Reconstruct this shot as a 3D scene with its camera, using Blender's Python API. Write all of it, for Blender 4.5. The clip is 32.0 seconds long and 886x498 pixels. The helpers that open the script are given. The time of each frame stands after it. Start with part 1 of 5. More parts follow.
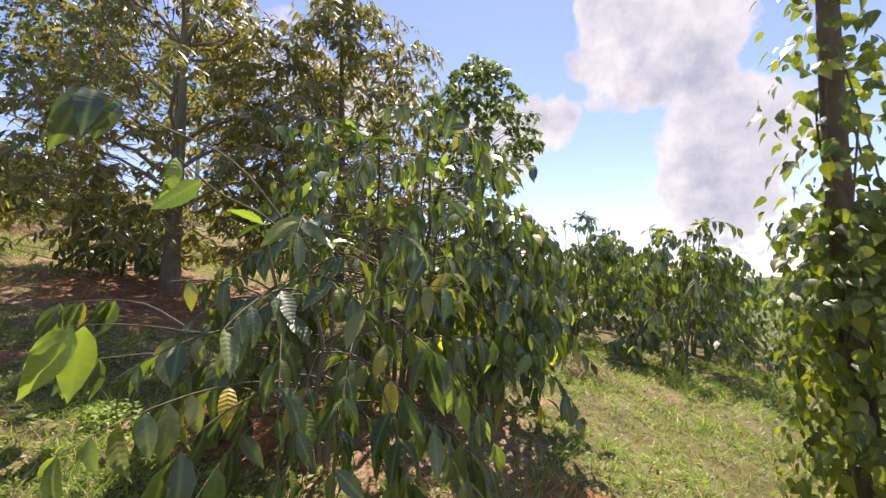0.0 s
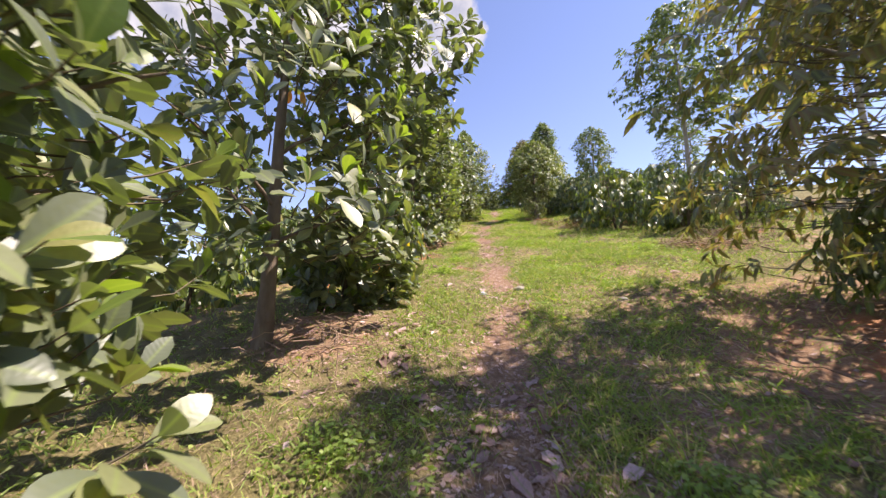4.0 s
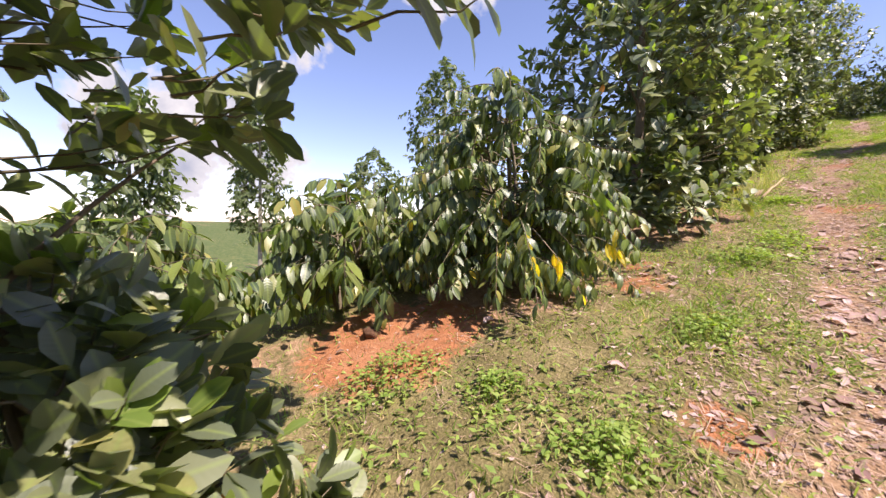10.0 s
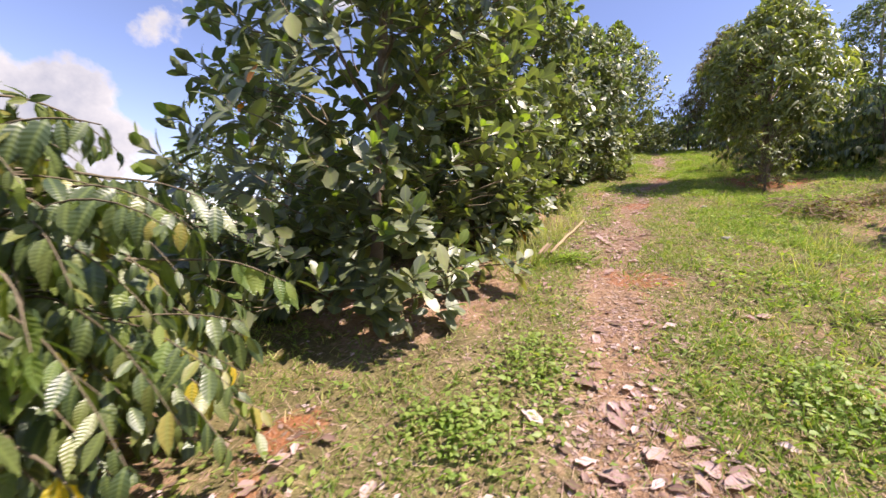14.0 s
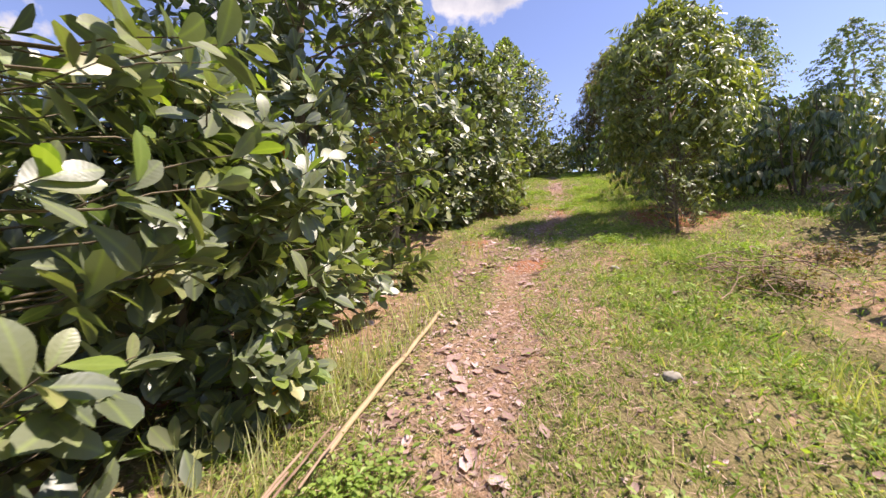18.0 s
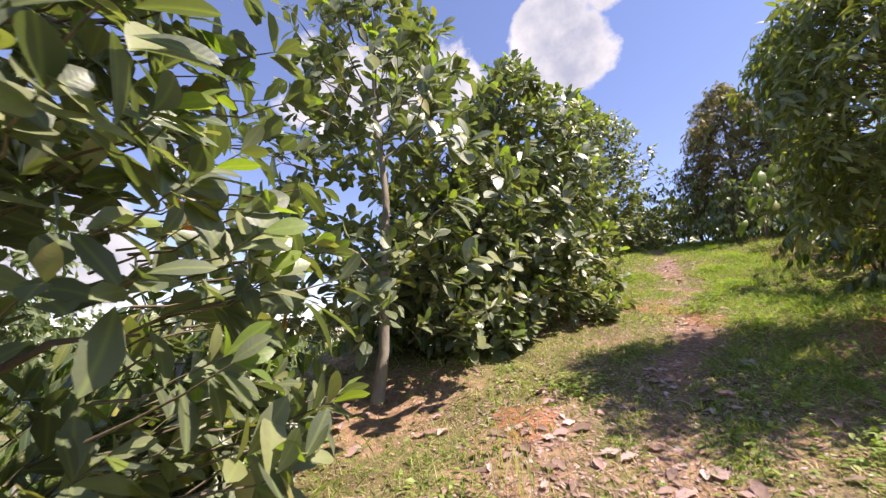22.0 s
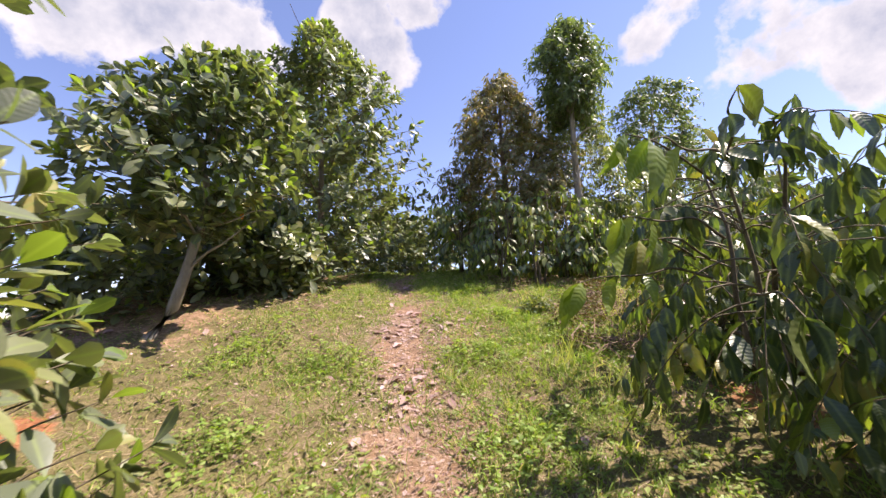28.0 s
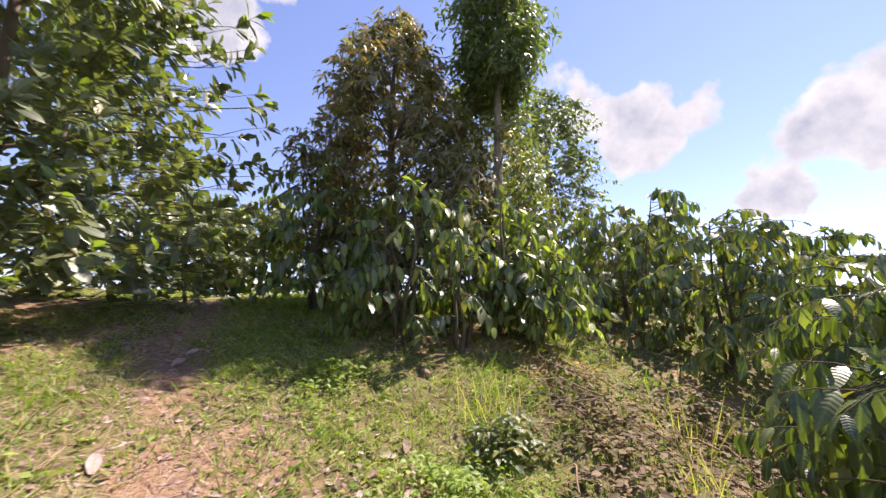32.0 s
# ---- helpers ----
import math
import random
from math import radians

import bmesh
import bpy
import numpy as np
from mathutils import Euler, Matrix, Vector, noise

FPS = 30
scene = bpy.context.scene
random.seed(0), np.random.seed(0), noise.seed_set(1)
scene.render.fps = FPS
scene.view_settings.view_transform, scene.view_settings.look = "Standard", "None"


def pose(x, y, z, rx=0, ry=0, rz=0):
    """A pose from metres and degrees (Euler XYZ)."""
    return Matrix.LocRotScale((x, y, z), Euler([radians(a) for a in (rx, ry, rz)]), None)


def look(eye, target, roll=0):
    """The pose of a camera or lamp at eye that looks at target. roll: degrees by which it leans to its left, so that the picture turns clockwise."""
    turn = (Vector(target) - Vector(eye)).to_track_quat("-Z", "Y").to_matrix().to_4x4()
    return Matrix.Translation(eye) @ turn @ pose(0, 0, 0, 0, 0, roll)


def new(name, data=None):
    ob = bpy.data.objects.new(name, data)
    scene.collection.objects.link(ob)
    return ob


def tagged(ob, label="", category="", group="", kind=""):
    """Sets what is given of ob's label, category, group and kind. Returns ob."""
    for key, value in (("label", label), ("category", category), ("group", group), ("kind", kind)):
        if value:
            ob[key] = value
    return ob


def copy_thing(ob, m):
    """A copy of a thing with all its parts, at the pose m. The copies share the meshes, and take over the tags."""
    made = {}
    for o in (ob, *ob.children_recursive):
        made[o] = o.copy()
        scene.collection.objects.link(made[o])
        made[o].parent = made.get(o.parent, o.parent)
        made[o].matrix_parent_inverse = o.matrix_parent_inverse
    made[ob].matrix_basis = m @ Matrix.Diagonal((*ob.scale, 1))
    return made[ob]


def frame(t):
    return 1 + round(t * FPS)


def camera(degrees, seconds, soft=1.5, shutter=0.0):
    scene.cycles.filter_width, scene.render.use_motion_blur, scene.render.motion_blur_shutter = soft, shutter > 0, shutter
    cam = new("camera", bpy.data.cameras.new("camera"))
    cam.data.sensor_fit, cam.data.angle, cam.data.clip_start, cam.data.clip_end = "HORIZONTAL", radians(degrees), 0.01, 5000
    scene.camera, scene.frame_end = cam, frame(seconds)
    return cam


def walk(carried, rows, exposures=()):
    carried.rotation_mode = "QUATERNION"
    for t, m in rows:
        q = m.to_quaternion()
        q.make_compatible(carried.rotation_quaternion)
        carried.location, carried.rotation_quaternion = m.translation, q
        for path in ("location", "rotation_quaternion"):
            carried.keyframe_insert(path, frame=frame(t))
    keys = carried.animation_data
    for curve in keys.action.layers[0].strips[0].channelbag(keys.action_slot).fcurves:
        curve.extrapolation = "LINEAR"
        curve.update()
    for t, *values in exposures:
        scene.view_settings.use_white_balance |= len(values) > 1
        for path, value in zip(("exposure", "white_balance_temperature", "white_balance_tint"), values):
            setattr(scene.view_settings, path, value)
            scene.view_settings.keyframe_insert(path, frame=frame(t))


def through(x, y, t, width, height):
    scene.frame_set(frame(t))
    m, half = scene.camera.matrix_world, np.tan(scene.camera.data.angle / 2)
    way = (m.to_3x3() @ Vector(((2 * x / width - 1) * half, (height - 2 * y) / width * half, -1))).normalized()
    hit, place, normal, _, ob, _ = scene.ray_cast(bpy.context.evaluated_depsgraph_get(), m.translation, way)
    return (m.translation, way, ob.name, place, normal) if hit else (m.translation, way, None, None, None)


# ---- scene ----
# rows: seconds, x, y, z, yaw, pitch, roll
PATH = [
    (0.0, -0.679, -4.044, -0.848, -72.47, 5.26, -0.03),
    (0.5, -0.607, -3.95, -0.822, -68.35, 4.85, -0.75),
    (1.0, -0.626, -3.71, -0.784, -60.01, 4.94, -1.49),
    (1.5, -0.645, -3.45, -0.756, -47.31, 5.77, -2.09),
    (2.0, -0.67, -3.209, -0.741, -33.55, 6.81, -2.02),
    (2.5, -0.463, -2.822, -0.75, -20.17, 8.14, -1.36),
    (3.0, -0.238, -2.362, -0.592, -8.69, 8.64, -1.1),
    (3.5, -0.29, -1.727, -0.553, -0.27, 7.72, -1.61),
    (5.5, 0.0, 0.0, 0.0, 14.84, 3.98, -2.29),
    (6.0, 0.004, 0.372, 0.104, 20.37, 3.68, -1.6),
    (6.5, -0.07, 0.711, 0.169, 26.0, 3.04, -1.38),
    (7.0, -0.109, 1.002, 0.243, 29.55, 1.83, -1.71),
    (7.5, -0.092, 1.346, 0.296, 30.81, -0.15, -1.62),
    (8.0, -0.095, 1.656, 0.334, 30.06, -1.86, -0.77),
    (8.5, -0.129, 2.011, 0.432, 29.85, -2.57, 0.22),
    (9.0, -0.136, 2.34, 0.5, 32.72, -2.81, 1.25),
    (9.5, -0.182, 2.634, 0.609, 38.13, -3.14, 1.28),
    (10.0, -0.26, 2.965, 0.674, 42.89, -3.61, 0.85),
    (10.5, -0.246, 3.27, 0.752, 44.48, -4.71, 0.88),
    (11.0, -0.189, 3.577, 0.856, 41.76, -5.61, 1.99),
    (11.5, -0.18, 3.93, 0.938, 36.02, -5.24, 3.35),
    (12.0, -0.173, 4.205, 1.008, 31.94, -4.4, 3.52),
    (12.5, -0.18, 4.512, 1.088, 30.67, -3.83, 2.81),
    (13.0, -0.204, 4.789, 1.112, 29.66, -3.36, 2.32),
    (13.5, -0.176, 5.092, 1.163, 27.5, -3.11, 2.05),
    (14.0, 0.004, 5.47, 1.243, 25.31, -2.56, 2.08),
    (14.5, 0.091, 5.874, 1.302, 23.41, -1.72, 2.34),
    (15.0, 0.088, 6.249, 1.427, 20.74, -1.5, 2.14),
    (15.5, 0.088, 6.608, 1.496, 17.21, -1.93, 1.28),
    (17.5, 0.221, 7.617, 1.854, 13.69, 0.37, -2.26),
    (18.0, 0.254, 7.921, 1.946, 13.8, 0.28, -1.56),
    (18.5, 0.305, 8.236, 2.03, 17.08, 1.41, -0.84),
    (19.0, 0.273, 8.546, 2.077, 20.76, 4.05, -0.5),
    (19.5, 0.237, 8.882, 2.185, 22.81, 7.03, -0.68),
    (20.0, 0.235, 9.274, 2.285, 23.55, 9.46, -0.87),
    (20.5, 0.186, 9.627, 2.353, 23.24, 10.95, -1.39),
    (21.0, 0.14, 9.947, 2.468, 22.95, 11.54, -1.8),
    (21.5, 0.153, 10.329, 2.54, 23.7, 11.77, -2.0),
    (22.0, 0.114, 10.671, 2.594, 25.76, 12.05, -2.18),
    (22.5, 0.078, 11.007, 2.702, 28.42, 11.94, -2.44),
    (23.0, 0.088, 11.375, 2.788, 29.96, 11.1, -2.4),
    (23.5, 0.107, 11.704, 2.846, 28.07, 9.63, -2.73),
    (24.0, 0.133, 12.041, 2.952, 22.45, 8.52, -2.5),
    (24.5, 0.214, 12.426, 3.008, 15.22, 8.34, -1.26),
    (25.0, 0.302, 12.813, 3.09, 8.08, 9.05, 0.52),
    (25.5, 0.377, 13.21, 3.22, 2.65, 10.02, 1.43),
    (26.0, 0.484, 13.636, 3.315, -0.37, 10.4, 1.24),
    (26.5, 0.52, 14.065, 3.386, -2.0, 10.44, 0.53),
    (28.5, 0.926, 15.484, 3.891, -7.02, 10.22, -1.57),
    (29.0, 1.039, 15.841, 4.035, -7.26, 11.53, -0.92),
    (29.5, 1.037, 16.203, 4.071, -8.39, 12.9, -0.34),
    (30.0, 1.008, 16.552, 4.132, -9.62, 13.87, -0.29),
    (30.5, 0.98, 16.965, 4.201, -10.77, 14.03, -1.02),
    (31.0, 0.867, 17.321, 4.267, -15.14, 13.13, -1.11),
    (31.5, 0.873, 17.61, 4.375, -23.9, 11.72, -0.62),
    (32.0, 0.985, 17.898, 4.438, -30.55, 10.69, 0.19),
]


def carried_pose(x, y, z, yaw, pitch, roll):
    return pose(x, y, z, 90 + pitch, 0, yaw) @ pose(0, 0, 0, 0, 0, roll)


cam = camera(98.0, 32.0, soft=1.4, shutter=0.25)
walk(cam, [(r[0], carried_pose(*r[1:])) for r in PATH], exposures=((0, 1.0, 6650, 22), (1.5, 1.0, 6650, 22), (3.0, 1.08, 6650, 22), (6.0, 1.06, 6650, 22), (12.0, 1.0, 6650, 22), (15.5, 1.0, 6650, 22), (18.5, 1.06, 6650, 22), (23, 1.1, 6650, 22), (26, 1.18, 6650, 22), (29, 1.12, 6650, 22), (32, 1.12, 6650, 22)))

# ---- sky, sun and exposure ----
SUN_AZ, SUN_EL = radians(82), radians(56)      # azimuth clockwise from +y
sun_way = Vector((math.sin(SUN_AZ) * math.cos(SUN_EL), math.cos(SUN_AZ) * math.cos(SUN_EL), math.sin(SUN_EL)))
sun = new("sun", bpy.data.lights.new("sun", "SUN"))
sun.data.energy, sun.data.angle, sun.data.color = 4.8, radians(0.55), (1.0, 0.93, 0.81)
sun.matrix_basis = look(sun_way * 100, (0, 0, 0))


def node(nt, kind, **sockets):
    n = nt.nodes.new(kind)
    for k, v in sockets.items():
        n.inputs[k.replace("_", " ")].default_value = v
    return n


def math_node(nt, op, a, b=None, clamp=False):
    n = nt.nodes.new("ShaderNodeMath")
    n.operation, n.use_clamp = op, clamp
    for i, v in enumerate((a, b)):
        if v is None:
            continue
        if isinstance(v, (int, float)):
            n.inputs[i].default_value = v
        else:
            nt.links.new(v, n.inputs[i])
    return n.outputs[0]


def ramp(nt, fac, stops):
    n = nt.nodes.new("ShaderNodeValToRGB")
    while len(n.color_ramp.elements) < len(stops):
        n.color_ramp.elements.new(0.5)
    for e, (p, c) in zip(n.color_ramp.elements, stops):
        e.position = p
        e.color = (c, c, c, 1) if isinstance(c, (int, float)) else (*c, 1)
    nt.links.new(fac, n.inputs[0])
    return n.outputs[0]


def mix(nt, fac, a, b):
    n = nt.nodes.new("ShaderNodeMix")
    n.data_type = "RGBA"
    for i, v in ((0, fac), (6, a), (7, b)):
        if isinstance(v, (int, float)):
            n.inputs[i].default_value = v
        elif isinstance(v, tuple):
            n.inputs[i].default_value = (*v, 1)
        else:
            nt.links.new(v, n.inputs[i])
    return n.outputs[2]


def make_sky():
    w = bpy.data.worlds.new("sky")
    scene.world = w
    w.use_nodes = True
    nt = w.node_tree
    nt.nodes.clear()
    out = nt.nodes.new("ShaderNodeOutputWorld")
    sky = nt.nodes.new("ShaderNodeTexSky")
    sky.sky_type, sky.sun_disc = "NISHITA", False
    sky.sun_elevation, sky.sun_rotation = SUN_EL, SUN_AZ
    sky.altitude, sky.air_density, sky.dust_density, sky.ozone_density = 900, 1.0, 0.08, 3.0
    bg = node(nt, "ShaderNodeBackground", Strength=0.118)
    tone = nt.nodes.new("ShaderNodeMix")
    tone.data_type, tone.blend_type = "RGBA", "MULTIPLY"
    tone.inputs[0].default_value = 1.0
    tone.inputs[7].default_value = (1.17, 1.01, 1.04, 1)
    nt.links.new(sky.outputs[0], tone.inputs[6])
    nt.links.new(tone.outputs[2], bg.inputs[0])
    # cumulus clouds: broken noise, thicker round a few bearings
    tc = nt.nodes.new("ShaderNodeTexCoord")
    way = tc.outputs["Generated"]
    n1 = node(nt, "ShaderNodeTexNoise", Scale=4.2, Detail=9.0, Roughness=0.56)
    n2 = node(nt, "ShaderNodeTexNoise", Scale=11.0, Detail=6.0, Roughness=0.6)
    for n in (n1, n2):
        nt.links.new(way, n.inputs["Vector"])
    total = None
    # bearing (degrees left of +y), height (degrees), spread, weight
    for yaw, el, spread, weight in ((4, 26, 0.08, 0.30), (5, 36, 0.15, 0.44), (27, 37, 0.17, 0.36), (42, 33, 0.16, 0.34), (-39, 34, 0.12, 0.38), (-48, 28, 0.16, 0.42), (-59, 25, 0.12, 0.40),
                                    (-67, 26, 0.08, 0.33), (-80, 21, 0.14, 0.40), (-72, 14, 0.11, 0.34), (-102, 29, 0.2, 0.42), (-108, 15, 0.25, 0.42), (-88, 23, 0.11, 0.38), (-3, 43, 0.1, 0.36),
                                    (75, 10, 0.26, 0.36), (62, 21, 0.13, 0.22), (29, 28, 0.07, 0.28), (115, 20, 0.35, 0.3), (180, 25, 0.5, 0.3)):
        d = nt.nodes.new("ShaderNodeVectorMath")
        d.operation = "DISTANCE"
        nt.links.new(way, d.inputs[0])
        d.inputs[1].default_value = (-math.sin(radians(yaw)) * math.cos(radians(el)), math.cos(radians(yaw)) * math.cos(radians(el)), math.sin(radians(el)))
        f = math_node(nt, "DIVIDE", d.outputs["Value"], spread)
        f = math_node(nt, "SUBTRACT", 1.0, f, clamp=True)
        f = math_node(nt, "MULTIPLY", math_node(nt, "POWER", f, 0.6), weight)
        total = f if total is None else math_node(nt, "MAXIMUM", total, f)
    dens = math_node(nt, "ADD", n1.outputs[0], total)
    dens = math_node(nt, "ADD", dens, math_node(nt, "MULTIPLY", n2.outputs[0], 0.16))
    cover = ramp(nt, dens, ((0.76, 0.0), (0.82, 1.0)))
    shade = ramp(nt, math_node(nt, "ADD", math_node(nt, "MULTIPLY", dens, 0.6), math_node(nt, "MULTIPLY", n2.outputs[0], 0.5)),
                 ((0.66, (1.0, 1.0, 1.0)), (0.92, (0.52, 0.57, 0.69))))
    cloud = node(nt, "ShaderNodeBackground", Strength=0.49)
    nt.links.new(shade, cloud.inputs[0])
    sep = nt.nodes.new("ShaderNodeSeparateXYZ")
    nt.links.new(way, sep.inputs[0])
    haze = ramp(nt, sep.outputs[2], ((0.0, 0.2), (0.10, 0.0)))
    cover = math_node(nt, "MAXIMUM", cover, haze)
    m = nt.nodes.new("ShaderNodeMixShader")
    nt.links.new(cover, m.inputs[0])
    nt.links.new(bg.outputs[0], m.inputs[1])
    nt.links.new(cloud.outputs[0], m.inputs[2])
    nt.links.new(m.outputs[0], out.inputs[0])


make_sky()

# ---- materials ----


def material(name):
    m = bpy.data.materials.new(name)
    m.use_nodes = True
    nt = m.node_tree
    nt.nodes.clear()
    return m, nt, nt.nodes.new("ShaderNodeOutputMaterial")


def variation(nt):
    """A number that differs from leaf to leaf, for joined and for single leaves."""
    geo, info = nt.nodes.new("ShaderNodeNewGeometry"), nt.nodes.new("ShaderNodeObjectInfo")
    s = math_node(nt, "ADD", geo.outputs["Random Per Island"], info.outputs["Random"])
    return math_node(nt, "FRACT", s)


def leaf_material(name, stops, rough=0.38, through=0.3, tint=(1.25, 1.35, 0.35), veins=0.0, gloss=0.5, patch=None):
    """Leaf blade: a green that differs from leaf to leaf, a waxy gloss, and light that shines through."""
    m, nt, out = material(name)
    v = variation(nt)
    col = ramp(nt, v, [(q, (min(c[0] * 1.62, 0.8), c[1] * 1.28, c[2] * 1.85)) for q, c in stops])
    tc = nt.nodes.new("ShaderNodeTexCoord")
    nz = node(nt, "ShaderNodeTexNoise", Scale=9.0, Detail=4.0)
    nt.links.new(tc.outputs["Object"], nz.inputs["Vector"])
    col = mix(nt, math_node(nt, "MULTIPLY", ramp(nt, nz.outputs[0], ((0.35, 0.0), (0.75, 1.0))), 0.35), col, (0.10, 0.12, 0.03))
    if patch:
        pz = node(nt, "ShaderNodeTexNoise", Scale=1.3, Detail=5.0, Roughness=0.65)
        nt.links.new(tc.outputs["Object"], pz.inputs["Vector"])
        col = mix(nt, math_node(nt, "MULTIPLY", ramp(nt, pz.outputs[0], ((0.45, 0.0), (0.68, 1.0))), 0.55), col, patch)
    uv = nt.nodes.new("ShaderNodeUVMap")
    sp = nt.nodes.new("ShaderNodeSeparateXYZ")
    nt.links.new(uv.outputs[0], sp.inputs[0])
    side = math_node(nt, "ABSOLUTE", math_node(nt, "SUBTRACT", sp.outputs[0], 0.5))
    rib = ramp(nt, side, ((0.0, 1.0), (0.05, 0.0)))
    col = mix(nt, math_node(nt, "MULTIPLY", rib, 0.55), col, (0.22, 0.28, 0.08))
    p = node(nt, "ShaderNodeBsdfPrincipled", Roughness=rough)
    p.inputs["Specular IOR Level"].default_value = gloss
    nt.links.new(col, p.inputs["Base Color"])
    # side veins raise the blade between them
    slant = math_node(nt, "SUBTRACT", math_node(nt, "MULTIPLY", sp.outputs[1], 62.0), math_node(nt, "MULTIPLY", side, 34.0))
    wave = math_node(nt, "SINE", slant)
    hgt = math_node(nt, "ADD", math_node(nt, "MULTIPLY", wave, veins), math_node(nt, "MULTIPLY", nz.outputs[0], 0.3))
    bump = node(nt, "ShaderNodeBump", Strength=0.5, Distance=0.006)
    nt.links.new(hgt, bump.inputs["Height"])
    nt.links.new(bump.outputs[0], p.inputs["Normal"])
    tr = nt.nodes.new("ShaderNodeBsdfTranslucent")
    mul = nt.nodes.new("ShaderNodeMix")
    mul.data_type, mul.blend_type = "RGBA", "MULTIPLY"
    mul.inputs[0].default_value = 1.0
    nt.links.new(col, mul.inputs[6])
    mul.inputs[7].default_value = (*[2.4 * c for c in tint], 1)
    nt.links.new(mul.outputs[2], tr.inputs[0])
    ms = node(nt, "ShaderNodeMixShader", Fac=through)
    nt.links.new(p.outputs[0], ms.inputs[1])
    nt.links.new(tr.outputs[0], ms.inputs[2])
    nt.links.new(ms.outputs[0], out.inputs[0])
    return m


def plain_material(name, stops, scale, rough=0.85, bump_scale=30.0, bump_depth=0.01, stretch=(1, 1, 1), vary=0.0):
    """Bark, wood, soil and the like: noise at two scales, with relief."""
    m, nt, out = material(name)
    tc = nt.nodes.new("ShaderNodeTexCoord")
    mp = nt.nodes.new("ShaderNodeMapping")
    mp.inputs["Scale"].default_value = stretch
    nt.links.new(tc.outputs["Object"], mp.inputs[0])
    a = node(nt, "ShaderNodeTexNoise", Scale=scale, Detail=6.0, Roughness=0.65)
    b = node(nt, "ShaderNodeTexNoise", Scale=bump_scale, Detail=5.0, Roughness=0.7)
    for n in (a, b):
        nt.links.new(mp.outputs[0], n.inputs["Vector"])
    f = math_node(nt, "ADD", math_node(nt, "MULTIPLY", a.outputs[0], 0.65), math_node(nt, "MULTIPLY", b.outputs[0], 0.35))
    if vary:
        f = math_node(nt, "ADD", f, math_node(nt, "MULTIPLY", math_node(nt, "SUBTRACT", variation(nt), 0.5), vary))
    col = ramp(nt, f, stops)
    p = node(nt, "ShaderNodeBsdfPrincipled", Roughness=rough)
    p.inputs["Specular IOR Level"].default_value = 0.25
    nt.links.new(col, p.inputs["Base Color"])
    bump = node(nt, "ShaderNodeBump", Strength=0.8, Distance=bump_depth)
    nt.links.new(b.outputs[0], bump.inputs["Height"])
    nt.links.new(bump.outputs[0], p.inputs["Normal"])
    nt.links.new(p.outputs[0], out.inputs[0])
    return m


JACK = leaf_material("jackfruit_leaf", ((0.0, (0.050, 0.078, 0.036)), (0.45, (0.080, 0.118, 0.050)), (0.8, (0.118, 0.16, 0.058)), (0.95, (0.15, 0.20, 0.056)), (1.0, (0.20, 0.22, 0.055))), rough=0.44, through=0.16, tint=(1.15, 1.3, 0.4), veins=0.03, gloss=0.75)
JACK_YOUNG = leaf_material("young_jackfruit_leaf", ((0.0, (0.07, 0.14, 0.022)), (1.0, (0.12, 0.20, 0.03))), rough=0.42, through=0.28, veins=0.0)
JACK_OLD = leaf_material("withering_orange_leaf", ((0.0, (0.42, 0.14, 0.03)), (1.0, (0.50, 0.24, 0.04))), rough=0.5, through=0.35, veins=0.3)
COFFEE = leaf_material("coffee_leaf", ((0.0, (0.024, 0.052, 0.016)), (0.45, (0.040, 0.078, 0.020)), (0.75, (0.070, 0.112, 0.024)), (0.92, (0.12, 0.16, 0.03)), (1.0, (0.20, 0.21, 0.035))), rough=0.40, through=0.18, veins=0.11, gloss=0.7)
COFFEE_YELLOW = leaf_material("yellowing_coffee_leaf", ((0.0, (0.30, 0.32, 0.02)), (1.0, (0.42, 0.36, 0.025))), rough=0.45, through=0.4, veins=0.35)
COFFEE_LIGHT = leaf_material("light_coffee_leaf", ((0.0, (0.07, 0.14, 0.028)), (1.0, (0.15, 0.23, 0.04))), rough=0.36, through=0.3, veins=0.2, gloss=0.4)
DURIAN = leaf_material("durian_leaf", ((0.0, (0.042, 0.068, 0.024)), (0.5, (0.072, 0.108, 0.032)), (0.85, (0.12, 0.16, 0.04)), (1.0, (0.17, 0.20, 0.05))), rough=0.44, through=0.26, veins=0.05, gloss=0.8)
COPPER = leaf_material("copper_backed_leaf", ((0.0, (0.050, 0.070, 0.020)), (0.35, (0.085, 0.105, 0.028)), (0.6, (0.115, 0.115, 0.04)), (0.85, (0.15, 0.125, 0.046)), (1.0, (0.10, 0.15, 0.035))), rough=0.46, through=0.34, tint=(1.15, 1.1, 0.45), veins=0.05, gloss=0.7)
RUSTY = leaf_material("rusty_durian_leaf", ((0.0, (0.045, 0.055, 0.022)), (0.3, (0.065, 0.095, 0.032)), (0.55, (0.10, 0.098, 0.038)), (0.75, (0.135, 0.10, 0.04)), (1.0, (0.095, 0.135, 0.042))), rough=0.46, through=0.3, tint=(1.15, 1.0, 0.45), veins=0.05, gloss=0.7)
FARLEAF = leaf_material("feathery_tree_leaf", ((0.0, (0.035, 0.065, 0.025)), (0.6, (0.055, 0.095, 0.034)), (1.0, (0.09, 0.13, 0.045))), rough=0.5, through=0.3, tint=(1.2, 1.3, 0.5))
PEPPER = leaf_material("pepper_vine_leaf", ((0.0, (0.04, 0.075, 0.014)), (0.5, (0.075, 0.115, 0.018)), (0.85, (0.11, 0.15, 0.02)), (1.0, (0.15, 0.18, 0.03))), rough=0.4, through=0.26, veins=0.1)
